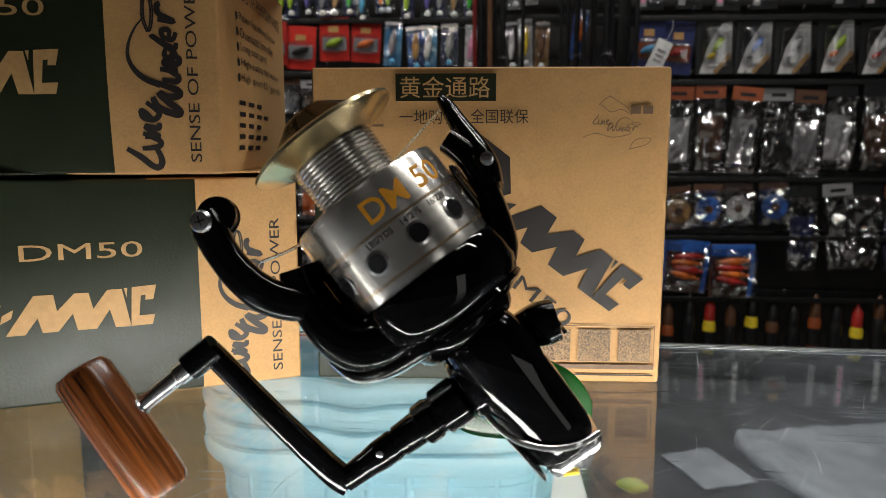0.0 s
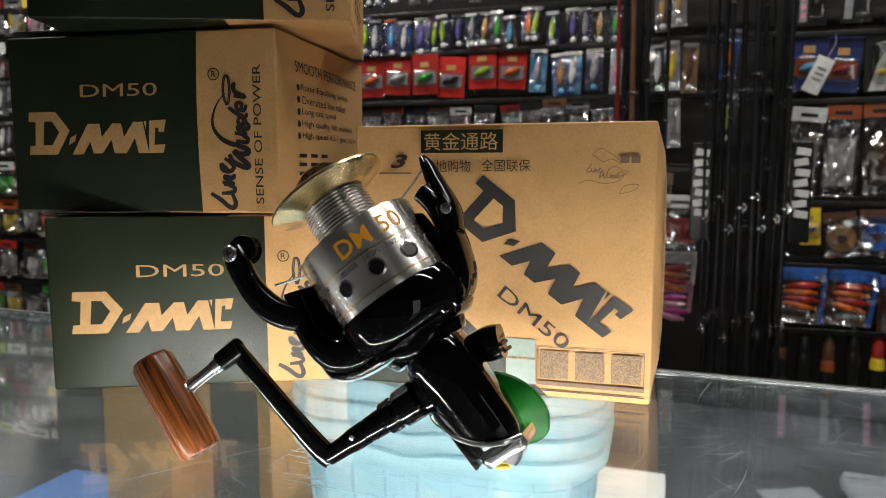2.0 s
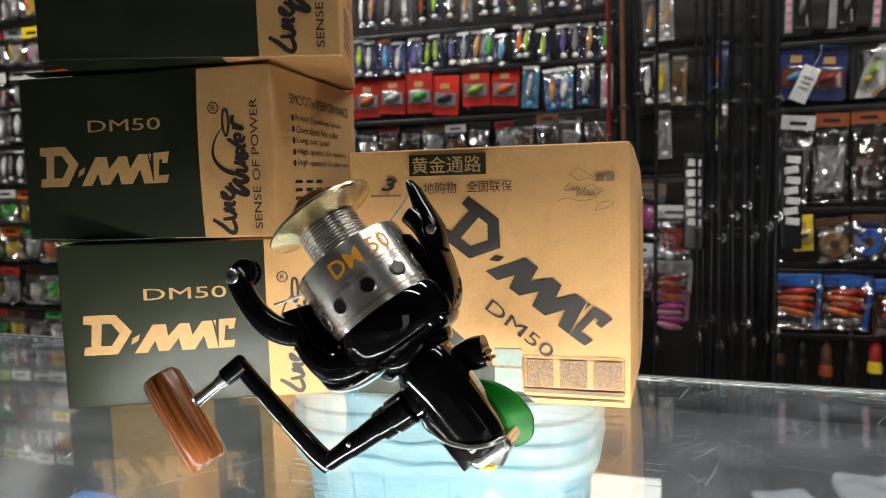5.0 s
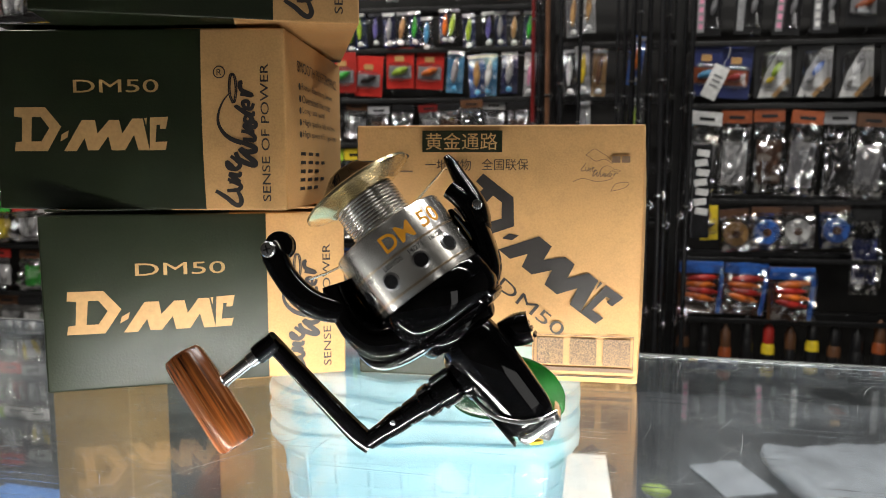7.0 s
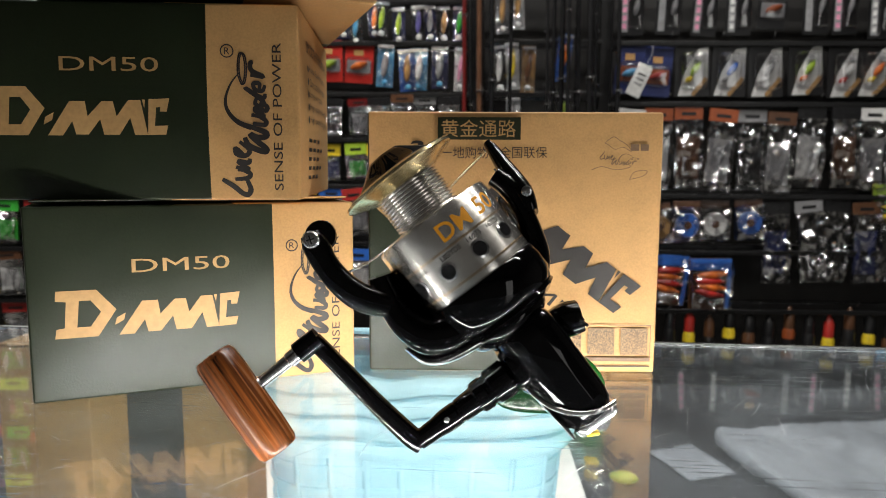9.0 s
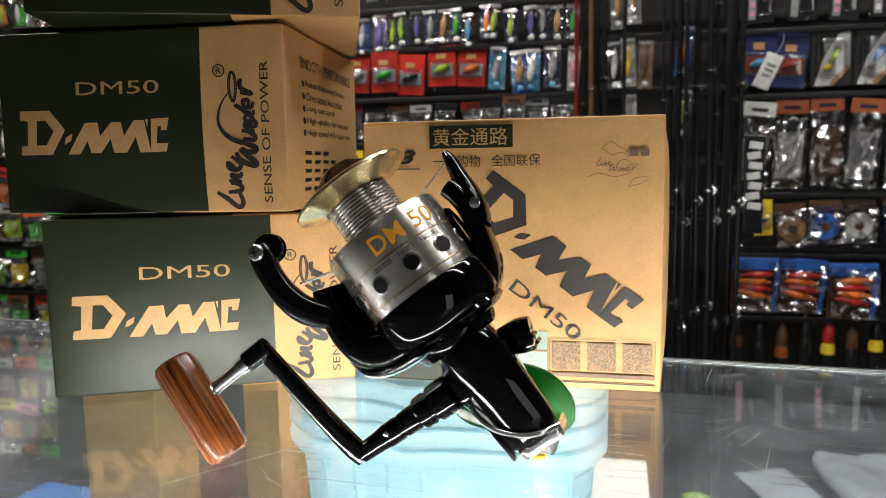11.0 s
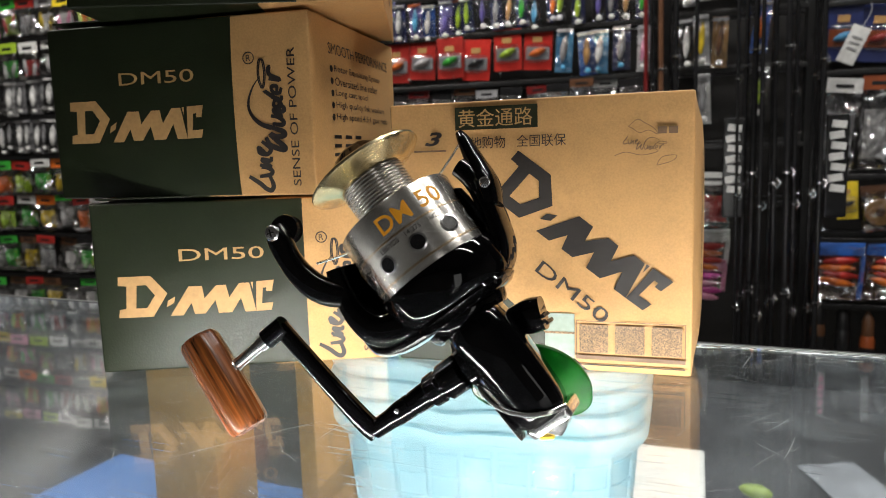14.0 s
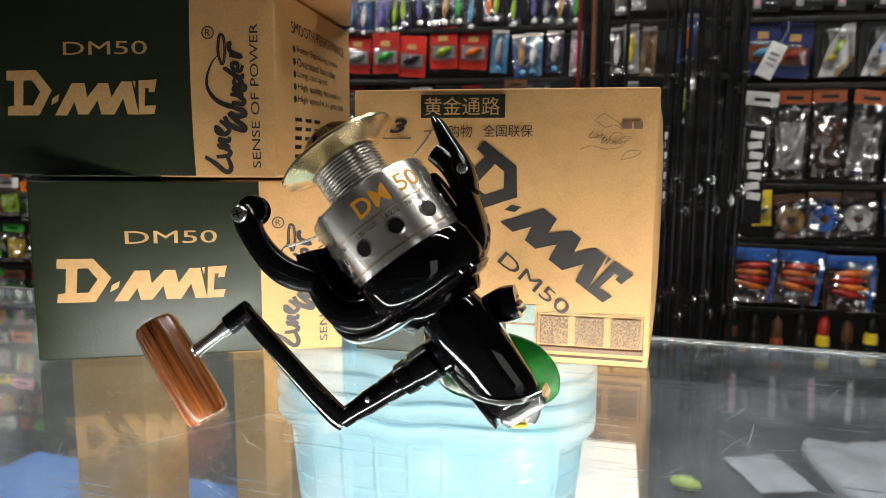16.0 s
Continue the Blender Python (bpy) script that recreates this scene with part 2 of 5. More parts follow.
def smooth_path(pts, per=6):
    """Catmull-Rom through points of any width of tuple."""
    out = []
    ext = [pts[0], *pts, pts[-1]]
    for p0, p1, p2, p3 in zip(ext, ext[1:], ext[2:], ext[3:]):
        for i in range(per):
            t = i / per
            out.append(tuple(0.5 * (2 * b + (c - a) * t + (2 * a - 5 * b + 4 * c - d) * t * t + (3 * b - a - 3 * c + d) * t ** 3) for a, b, c, d in zip(p0, p1, p2, p3)))
    return out + [tuple(pts[-1])]


def sweep(pts, width, depth=None, n=12, power=2.0, up=(0, 1, 0), cap=True, per=6):
    """A bar along points; width and depth are half sizes, one value or one a point; power above 2 squares its section."""
    k = len(pts)
    ws = width if isinstance(width, (list, tuple)) else [width] * k
    ds = depth if isinstance(depth, (list, tuple)) else [depth if depth else None] * k
    rows = [(*p, w, d if d else w) for p, w, d in zip(pts, ws, ds)]
    if per:
        rows = smooth_path(rows, per)
    bm = bmesh.new()
    rings = []
    for i, row in enumerate(rows):
        p = Vector(row[:3])
        fwd = (Vector(rows[min(i + 1, len(rows) - 1)][:3]) - Vector(rows[max(i - 1, 0)][:3])).normalized()
        side = fwd.cross(Vector(up))
        side = side.normalized() if side.length > 1e-4 else fwd.orthogonal().normalized()
        over = side.cross(fwd).normalized()
        ring = []
        for a in range(n):
            c, s = math.cos(2 * math.pi * a / n), math.sin(2 * math.pi * a / n)
            x, y = math.copysign(abs(c) ** (2 / power), c), math.copysign(abs(s) ** (2 / power), s)
            ring.append(bm.verts.new(p + side * x * row[3] + over * y * row[4]))
        rings.append(ring)
    for low, high in zip(rings, rings[1:]):
        for i in range(n):
            j = (i + 1) % n
            bm.faces.new((low[i], low[j], high[j], high[i]))
    if cap:
        bm.faces.new(rings[0][::-1])
        bm.faces.new(rings[-1])
    bmesh.ops.recalc_face_normals(bm, faces=bm.faces)
    return bm


def join(*bms):
    """Several closed pieces of one part in one mesh."""
    out = bmesh.new()
    for b in bms:
        mesh = bpy.data.meshes.new("piece")
        b.to_mesh(mesh)
        out.from_mesh(mesh)
        bpy.data.meshes.remove(mesh)
        b.free()
    return out


def moved(bm, m):
    bm.transform(m)
    return bm


def flat(polys, lift=0.00025):
    """Printed shapes in the xz plane, facing -y; polys are outlines, or (outline, hole) pairs."""
    bm = bmesh.new()
    for poly in polys:
        outer, hole = poly if isinstance(poly[0][0], (tuple, list)) else (poly, None)
        loops = [outer] + ([hole] if hole else [])
        edges = []
        for loop in loops:
            vs = [bm.verts.new((x, -lift, z)) for x, z in loop]
            edges += [bm.edges.new((vs[i], vs[(i + 1) % len(vs)])) for i in range(len(vs))]
        bmesh.ops.triangle_fill(bm, use_beauty=True, edges=edges, normal=(0, -1, 0))
    for f in bm.faces:
        f.normal_update()
        if f.normal.y > 0:
            f.normal_flip()
    return bm


def ribbon(pts, half, lift=0.00025, per=6):
    """A printed stroke in the xz plane."""
    rows = smooth_path([(x, z, h) for (x, z), h in zip(pts, half if isinstance(half, list) else [half] * len(pts))], per)
    bm = bmesh.new()
    last = None
    for i, (x, z, h) in enumerate(rows):
        a, b = rows[max(i - 1, 0)], rows[min(i + 1, len(rows) - 1)]
        d = Vector((b[0] - a[0], b[1] - a[1]))
        d = d.normalized() if d.length > 1e-9 else Vector((1, 0))
        pair = [bm.verts.new((x - d.y * h * s, -lift - i * 2e-7, z + d.x * h * s)) for s in (-1, 1)]
        if last:
            f = bm.faces.new((last[0], pair[0], pair[1], last[1]))
            f.normal_update()
            if f.normal.y > 0:
                f.normal_flip()
        last = pair
    return bm


def lettering(body, width, height, m=None, bold=0.0, shear=0.0):
    """Text as a flat mesh in the xz plane, fitted to a width and a height, its lower left corner at the origin."""
    curve = bpy.data.curves.new("lettering", "FONT")
    curve.body, curve.offset, curve.shear, curve.resolution_u = body, bold, shear, 3
    ob = bpy.data.objects.new("lettering", curve)
    scene.collection.objects.link(ob)
    mesh = bpy.data.meshes.new_from_object(ob.evaluated_get(bpy.context.evaluated_depsgraph_get()))
    bm = bmesh.new()
    bm.from_mesh(mesh)
    bpy.data.objects.remove(ob)
    bpy.data.curves.remove(curve)
    bpy.data.meshes.remove(mesh)
    xs, ys = [v.co.x for v in bm.verts], [v.co.y for v in bm.verts]
    x0, y0, w, h = min(xs), min(ys), max(xs) - min(xs), max(ys) - min(ys)
    for v in bm.verts:
        v.co = Vector(((v.co.x - x0) / w * width, -0.00025, (v.co.y - y0) / h * height))
    for f in bm.faces:
        f.normal_update()
        if f.normal.y > 0:
            f.normal_flip()
    return moved(bm, m) if m else bm


def turned(x, z, degrees=0.0, y=0.0):
    """A place on a front face (xz plane), with a turn in it."""
    return pose(x, y, z, 0, -degrees, 0)


# ---- the room ----


def slab(name, x0, x1, y0, y1, z0, z1, mat, kind="structure", label="", category="", m=None):
    bm = rbox(x1 - x0, y1 - y0, z1 - z0, 0.002, (1, 1, 1))
    ob = link(name, bm, mat, at=(m or Matrix()) @ pose((x0 + x1) / 2, (y0 + y1) / 2, (z0 + z1) / 2))
    return tagged(ob, label, category, kind=kind)


WALL = pose(0, 1.80, 0, 0, 0, -3.2)
slab("floor", -3.2, 3.0, -2.2, 2.6, -1.02, -0.95, FLOOR, label="pale grey tiled shop floor", category="floor")
slab("ceiling", -3.2, 3.0, -2.2, 2.6, 1.85, 1.92, PLASTER, label="plain grey shop ceiling", category="ceiling")
slab("wall_north", -3.2, 3.0, 0.13, 0.22, -0.95, 1.85, BOARD, label="dark backboard behind the hanging tackle", category="wall", m=WALL)
slab("wall_west", -3.3, -3.2, -2.2, 2.6, -0.95, 1.85, PLASTER, label="plain grey shop wall", category="wall")
slab("wall_east", 3.0, 3.1, -2.2, 2.6, -0.95, 1.85, PLASTER, label="plain grey shop wall", category="wall")
slab("wall_south", -3.2, 3.0, -2.3, -2.2, -0.95, 1.85, PLASTER, label="plain grey shop wall", category="wall")

# ---- the counter ----
EDGE = pose(0.12, 0.352, 0, 0, 0, -6.6)
counter = empty("display_case", EDGE @ pose(0, 0, -0.95), "glass-topped shop display case with an aluminium edge", "display case")
part("glass_top", rbox(2.4, 0.70, 0.008, 0.0015, centre=(0, -0.352, 0.946)), GLASS, counter, "scratched clear glass top").visible_shadow = False
part("edge_strip", rbox(2.4, 0.004, 0.009, 0.001, centre=(0, 0.0030, 0.9452)), ALU, counter, "thin aluminium edge strip")
part("deck", rbox(2.4, 1.25, 0.02, 0.002, centre=(0, -0.075, 0.739)), DECK, counter, "dark inner deck")
part("front_panel", rbox(2.4, 0.02, 0.70, 0.002, centre=(0, -0.69, 0.58)), DECK, counter)
part("plinth", rbox(2.4, 1.2, 0.72, 0.004, centre=(0, -0.075, 0.362)), DECK, counter)


def haze_material():
    mat = bpy.data.materials.new("surface_scratch")
    mat.use_nodes = True
    nt = mat.node_tree
    nt.nodes.clear()
    out, mix, clear, pale = (nt.nodes.new(k) for k in ("ShaderNodeOutputMaterial", "ShaderNodeMixShader", "ShaderNodeBsdfTransparent", "ShaderNodeBsdfDiffuse"))
    pale.inputs["Color"].default_value = (0.8, 0.82, 0.84, 1)
    mix.inputs[0].default_value = 0.42
    nt.links.new(clear.outputs[0], mix.inputs[1])
    nt.links.new(pale.outputs[0], mix.inputs[2])
    nt.links.new(mix.outputs[0], out.inputs["Surface"])
    return mat


SCRATCH = haze_material()
dice = random.Random(11)
TO_CASE = counter.matrix_basis.inverted()


def scratch(x, y, angle, length, bend, half):
    pts = [((t - 0.5) * length, bend * (1 - (2 * t - 1) ** 2)) for t in (0, 0.25, 0.5, 0.75, 1)]
    bm = ribbon(pts, [half * 0.3, half, half * 0.8, half, half * 0.3], 0.0, 5)
    for v in bm.verts:
        v.co = Vector((v.co.x, v.co.z, 0))
    ob = part("scratch", bm, SCRATCH, counter, at=TO_CASE @ pose(x, y, 0.0003, 0, 0, angle), smooth=False)
    ob.visible_shadow = False
    return ob


scratch(-0.040, 0.205, 62, 0.040, 0.005, 0.00016)
scratch(-0.075, 0.185, 48, 0.060, 0.001, 0.00014)
for i in range(90):
    scratch(dice.uniform(0.06, 0.34), dice.uniform(0.17, 0.34), dice.uniform(-60, 75), dice.uniform(0.005, 0.028), dice.uniform(-0.001, 0.001), dice.uniform(0.00005, 0.00011))
for i in range(40):
    scratch(dice.uniform(-0.28, 0.02), dice.uniform(0.15, 0.27), dice.uniform(-70, 70), dice.uniform(0.003, 0.014), dice.uniform(-0.001, 0.001), dice.uniform(0.00004, 0.00008))
dust = bmesh.new()
for i in range(2600):
    x, y, r = dice.uniform(-0.34, 0.40), dice.uniform(0.13, 0.35), dice.uniform(0.00008, 0.00020) if i % 9 else dice.uniform(0.0002, 0.00042)
    ring = [dust.verts.new((x + r * dice.uniform(0.6, 1.2) * math.cos(a), y + r * dice.uniform(0.6, 1.2) * math.sin(a), 0.0004)) for a in (0, 1.2, 2.5, 3.8, 5.0)]
    dust.faces.new(ring)
for i in range(1500):  # fine scuffs, most of them along the counter
    x, y, a, l, w = dice.uniform(-0.34, 0.42), dice.uniform(0.13, 0.35), dice.gauss(-0.1, 0.28), dice.uniform(0.0006, 0.0030), dice.uniform(0.00004, 0.00009)
    u, v = Vector((math.cos(a) * l, math.sin(a) * l, 0)), Vector((-math.sin(a) * w, math.cos(a) * w, 0))
    mid = Vector((x, y, 0.00045))
    dust.faces.new([dust.verts.new(mid + p) for p in (-u, v, u, -v)])
tagged(part("dust", dust, SCRATCH, counter, "pale dust specks and fine scuffs on the glass", TO_CASE, False), kind="stuff").visible_shadow = False

# ---- the cartons ----
CW, CD, CH = 0.1455, 0.131, 0.0868


def ring_logo(k):
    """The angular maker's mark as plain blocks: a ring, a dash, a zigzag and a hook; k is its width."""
    def pl(*pts):
        return [((x - 128) / 352 * k, (400 - y) / 352 * k) for x, y in pts]
    return [
        (pl((133, 305), (205, 305), (240, 347), (205, 400), (128, 400), (131, 381), (146, 379), (150, 327), (131, 325)), pl((173, 326), (194, 326), (212, 350), (192, 379), (168, 379))),
        pl((240, 364), (257, 355), (253, 370), (236, 379)),
        pl((243, 400), (288, 333), (318, 333), (322, 362), (350, 333), (372, 333), (378, 362), (402, 330), (425, 330), (437, 398), (412, 398), (404, 365), (382, 398), (352, 398), (346, 368), (322, 398), (298, 398), (292, 372), (272, 400)),
        pl((428, 329), (434, 329), (432, 346)),
        pl((441, 328), (481, 326), (475, 352), (462, 352), (463, 343), (455, 344), (451, 380), (477, 379), (472, 397), (437, 398)),
    ]


def script_mark(k, weight=1.0):
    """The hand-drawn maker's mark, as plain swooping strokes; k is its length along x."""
    def stroke(*pts, wide=0.017, lift=0.00025):
        n = len(pts)
        return ribbon([(x * k, z * k) for x, z in pts], [k * wide * weight * (0.75 if i in (0, n - 1) else 1.0) for i in range(n)], lift)
    short = [
        stroke((0.10, 0.20), (0.05, 0.12), (0.00, 0.06), (-0.01, 0.02), (0.03, 0.00), (0.11, 0.03), wide=0.019),
        stroke((0.10, 0.11), (0.11, 0.02), (0.14, 0.00), (0.17, 0.05), (0.19, 0.10), lift=0.00027),
        stroke((0.17, 0.09), (0.17, 0.01), (0.20, 0.05), (0.23, 0.08), (0.22, 0.01), (0.25, 0.00), lift=0.00029),
        stroke((0.26, 0.03), (0.30, 0.07), (0.32, 0.10), (0.28, 0.09), (0.27, 0.03), (0.31, 0.00), (0.37, 0.07), lift=0.00031),
        stroke((0.40, 0.03), (0.34, 0.00), (0.30, -0.10), (0.32, -0.12), (0.37, -0.06), (0.42, -0.01), (0.40, -0.06), (0.41, -0.12), (0.44, -0.11), (0.48, 0.00), wide=0.021, lift=0.00033),
        stroke((0.50, -0.03), (0.49, -0.11), (0.52, -0.12), (0.55, -0.07), lift=0.00035),
        stroke((0.56, -0.02), (0.55, -0.11), (0.59, -0.05), (0.61, -0.06), (0.59, -0.12), (0.62, -0.13), (0.65, -0.08), lift=0.00037),
        stroke((0.68, -0.06), (0.64, -0.05), (0.62, -0.09), (0.65, -0.11), (0.69, -0.06), (0.75, 0.02), (0.70, -0.06), (0.68, -0.11), (0.71, -0.12), wide=0.015, lift=0.00039),
        stroke((0.74, -0.08), (0.78, -0.08), (0.78, -0.04), (0.74, -0.05), (0.73, -0.10), (0.77, -0.12), wide=0.015, lift=0.00041),
        stroke((0.84, -0.02), (0.83, -0.11), (0.87, -0.03), (0.92, -0.02), (0.93, -0.04), lift=0.00043),
    ]
    sweep_up = [(0.47, -0.02), (0.50, 0.06), (0.55, 0.12), (0.62, 0.155), (0.70, 0.15), (0.79, 0.11), (0.86, 0.05)]
    arc = ribbon([(x * k, z * k) for x, z in sweep_up], [k * w * weight for w in (0.020, 0.018, 0.015, 0.012, 0.009, 0.006, 0.003)], 0.00045)
    loops = [ribbon([(x * k, (z + d) * k) for x, z in ((0.77, 0.03), (0.84, 0.055), (0.93, 0.055), (0.99, 0.04), (0.97, 0.015), (0.88, 0.005), (0.80, 0.015), (0.77, 0.03))], k * 0.005 * weight, 0.00047) for d in (0.0, 0.012)]
    return join(*short, arc, *loops)


def round_mark(r):
    ring = [(r * math.cos(i * math.pi / 10), r * math.sin(i * math.pi / 10)) for i in range(20)]
    inner = [(x * 0.82, z * 0.82) for x, z in ring]
    return join(flat([(ring, inner)]), lettering("R", r * 0.8, r * 1.0, turned(-r * 0.4, -r * 0.5)))


def printed(name, bm, mat, root, label="", at=None, face=None, half=(CW / 2, CH / 2), mid=(0, CH / 2), bulge=0.0):
    """Print pressed on a face: at is its place on that face, face the pose of the face itself."""
    bm.transform(at or Matrix())
    for v in bm.verts:
        u, w = (v.co.x - mid[0]) / half[0], (v.co.z - mid[1]) / half[1]
        v.co.y -= bulge * max(0, 1 - u * u) * max(0, 1 - w * w)
    return part(name, bm, mat, root, label, face, False)


def carton(name, m, label, upright=False, bulge=0.0015):
    """A reel carton. Lying: long side 145 x 87 to the front. Standing (upright): the large face to the front."""
    root = empty(name, m, label, "carton", "reel cartons")
    kx = CW / 2 - 0.0402  # where green print ends
    if not upright:
        def pick(p, axis, side):
            if axis == 2:  # large faces, with a slanted green corner
                return 1 if p[0] + CW / 2 < 0.094 - (p[1] + CD / 2) * 0.25 or p[1] > 0.055 and p[0] > 0.055 else 0
            return 1 if p[0] < kx and not (axis == 0 and side > 0) else 0
        body = part("body", rbox(CW, CD, CH, 0.0012, (10, 10, 8), bulge, pick=pick, cuts=((kx,), (), ())), [KRAFT, GREEN], root, at=pose(0, CD / 2, CH / 2))
        lay = dict(root=root, bulge=bulge)
        printed("model_lettering", lettering("DM50", 0.0425, 0.0062), KRAFT_PRINT, label="kraft-coloured model lettering", at=turned(-0.0305, 0.0565), **lay)
        printed("maker_mark", flat(ring_logo(0.0785)), KRAFT_PRINT, label="kraft-coloured angular maker's mark", at=turned(-0.0625, 0.0285), **lay)
        printed("script_mark", script_mark(0.0625), INK, label="dark looping script mark", at=turned(0.0503, 0.0032, 90), **lay)
        printed("slogan", lettering("SENSE OF POWER", 0.0655, 0.0040, None, 0.002), INK, label="dark printed slogan", at=turned(0.0650, 0.0045, 90), **lay)
        printed("round_mark", round_mark(0.0030), INK, at=turned(0.0415, 0.0660), **lay)
        # end print, facing +x
        lay.update(face=pose(CW / 2, 0, 0, 0, 0, 90), half=(CD / 2, CH / 2), mid=(CD / 2, CH / 2))
        printed("heading", lettering("SMOOTH PERFORMANCE", 0.095, 0.0056), INK, label="dark printed heading", at=turned(0.020, 0.0690), **lay)
        for i, line in enumerate(("Rotor Equalizing System", "Oversized line roller", "Long cast spool", "High quality felt washers", "High speed 4.5:1 gear ratio")):
            z = 0.0597 - i * 0.0060
            printed("feature_line", lettering(line, 0.0031 * len(line), 0.0042), INK, at=turned(0.0258, z), **lay)
            dot = [(0.0018 * math.cos(k * math.pi / 5), 0.0018 * math.sin(k * math.pi / 5)) for k in range(10)]
            printed("bullet", flat([dot]), INK, at=turned(0.0222, z + 0.002), **lay)
        for i in range(5):
            for j in range(3 + (i % 2)):
                printed("data_bar", flat([[(0, 0), (0.009, 0), (0.009, 0.0018), (0, 0.0018)]]), INK, at=turned(0.022 + j * 0.014, 0.009 + i * 0.0045), **lay)
        # tuck flap along the top front edge
        part("tuck_flap", rbox(CW - 0.006, 0.028, 0.0009, 0.0004, (8, 3, 1), pick=lambda p, a, s: 1 if p[0] < kx else 0, cuts=((kx,), (), ()), shape=lambda q: (q.x, q.y, q.z + 0.0016 * max(0, (-q.y + 0.002) / 0.016))), [KRAFT, GREEN], root, at=pose(0, 0.0155, CH + bulge * 0.4 + 0.0003))
    else:
        def pick(p, axis, side):
            if axis == 2:
                return 0
            if axis == 1 and side < 0:
                return 1 if (p[0] + CW / 2) / 0.094 + (p[2] + CD / 2) / 0.085 < 1 else 0
            return 1 if axis == 0 and side < 0 else 0
        bm = rbox(CW, CH, CD, 0.0012, (10, 8, 10), bulge)
        # the green corner is cut along its own slanted line
        n = Vector((1 / 0.0985, 0, 1 / 0.087)).normalized()
        bmesh.ops.bisect_plane(bm, geom=list(bm.verts) + list(bm.edges) + list(bm.faces), dist=1e-6, plane_co=(-CW / 2 + 0.0985, 0, -CD / 2), plane_no=n)
        for f in bm.faces:
            c = f.calc_center_median()
            if c.y < -CH / 2 + 0.002 and (c - Vector((-CW / 2 + 0.0985, 0, -CD / 2))).dot(n) < 0 or c.x < -CW / 2 + 0.0008:
                f.material_index = 1
        def swell(u, w):  # the packed side bulges out
            return 0.0045 * max(0, 1 - u * u) * max(0, 1 - w ** 8)
        for v in bm.verts:
            if v.co.x > CW / 2 - 0.0016:
                v.co.x += swell(v.co.y / (CH / 2), v.co.z / (CD / 2))
        part("body", bm, [KRAFT, GREEN], root, at=pose(0, CH / 2, CD / 2))
        y = -0.0004 - bulge * 0.8
        h = CD
        part("sign_panel", flat([[(-0.0380, h - 0.0136), (0.0027, h - 0.0136), (0.0027, h - 0.0027), (-0.0380, h - 0.0027)]]), GREEN, root, "green printed panel", at=pose(0, y, 0))
        part("sign_lettering", lettering("黄金通路", 0.0365, 0.0085, turned(-0.0362, h - 0.0124)), KRAFT_PRINT, root, "kraft-coloured printed lettering", at=pose(0, y - 0.0003, 0))
        part("guarantee_lettering", lettering("一地购物", 0.0235, 0.0058, turned(-0.0365, h - 0.0228)), INK, root, "dark printed lettering", at=pose(0, y, 0))
        part("guarantee_lettering", lettering("全国联保", 0.0235, 0.0058, turned(-0.0076, h - 0.0226)), INK, root, "dark printed lettering", at=pose(0, y, 0))
        part("bearing_number", lettering("3", 0.0090, 0.0068, turned(-0.0540, h - 0.0209), 0.03, 0.3), INK, root, at=pose(0, y, 0))
        part("bearing_bar", flat([[(-0.060, h - 0.0238), (-0.043, h - 0.0238), (-0.043, h - 0.0229), (-0.060, h - 0.0229)]]), INK_BROWN, root, at=pose(0, y, 0))
        part("maker_mark", moved(flat(ring_logo(0.0952)), turned(-0.0235, 0.0872, -37.5)), INK, root, "dark angular maker's mark", at=pose(0, y, 0))
        part("model_lettering", lettering("DM50", 0.0408, 0.0068, turned(0.0002, 0.0487, -38)), INK, root, "dark model lettering", at=pose(0, y, 0))
        # small emblem with a script stroke
        part("emblem", join(
            ribbon([(0.000, 0.010), (0.004, 0.013), (0.007, 0.0115), (0.011, 0.009), (0.013, 0.006), (0.009, 0.008), (0.005, 0.007), (0.002, 0.009), (0.000, 0.010)], 0.00014),
            moved(script_mark(0.0190, 0.62), turned(-0.002, 0.0022, -2)),
            ribbon([(-0.006, -0.003), (-0.001, -0.0015), (0.006, -0.003), (0.013, -0.0015), (0.0105, 0.0)], 0.00014, 0.0004),
            ribbon([(0.0125, -0.0078), (0.015, -0.004), (0.021, -0.0035), (0.019, -0.006), (0.0125, -0.0078)], 0.00014, 0.00045)), INK_BROWN, root, "small brown line emblem", at=pose(0.0440, y, h - 0.0250))
        for x in (0.0568, 0.0616):
            part("emblem_block", flat([[(x, h - 0.0187), (x + 0.0039, h - 0.0187), (x + 0.0039, h - 0.0155), (x, h - 0.0155)]]), INK_BROWN, root, at=pose(0, y, 0))
        # three plain printed squares in a frame, and a pale sticker
        x0, z0, s = 0.0200, 0.0062, 0.0167
        frame_poly = ([(x0, z0), (x0 + 3 * s, z0), (x0 + 3 * s, z0 + s + 0.0022), (x0, z0 + s + 0.0022)], [(x0 + 0.0004, z0 + 0.0020), (x0 + 3 * s - 0.0004, z0 + 0.0020), (x0 + 3 * s - 0.0004, z0 + s + 0.0018), (x0 + 0.0004, z0 + s + 0.0018)])
        part("printed_frame", flat([frame_poly]), INK_BROWN, root, at=pose(0, y, 0))
        for i in range(3):
            a = x0 + i * s + 0.0016
            part("printed_square", flat([[(a, z0 + 0.0034), (a + s - 0.0032, z0 + 0.0034), (a + s - 0.0032, z0 + s + 0.0004), (a, z0 + s + 0.0004)]]), INK_PALE, root, at=pose(0, y, 0))
        part("sticker", flat([[(0.0050, 0.0062), (0.0193, 0.0062), (0.0193, 0.0282), (0.0050, 0.0282)]]), STICKER, root, "pale silvery sticker", at=pose(0, y, 0))
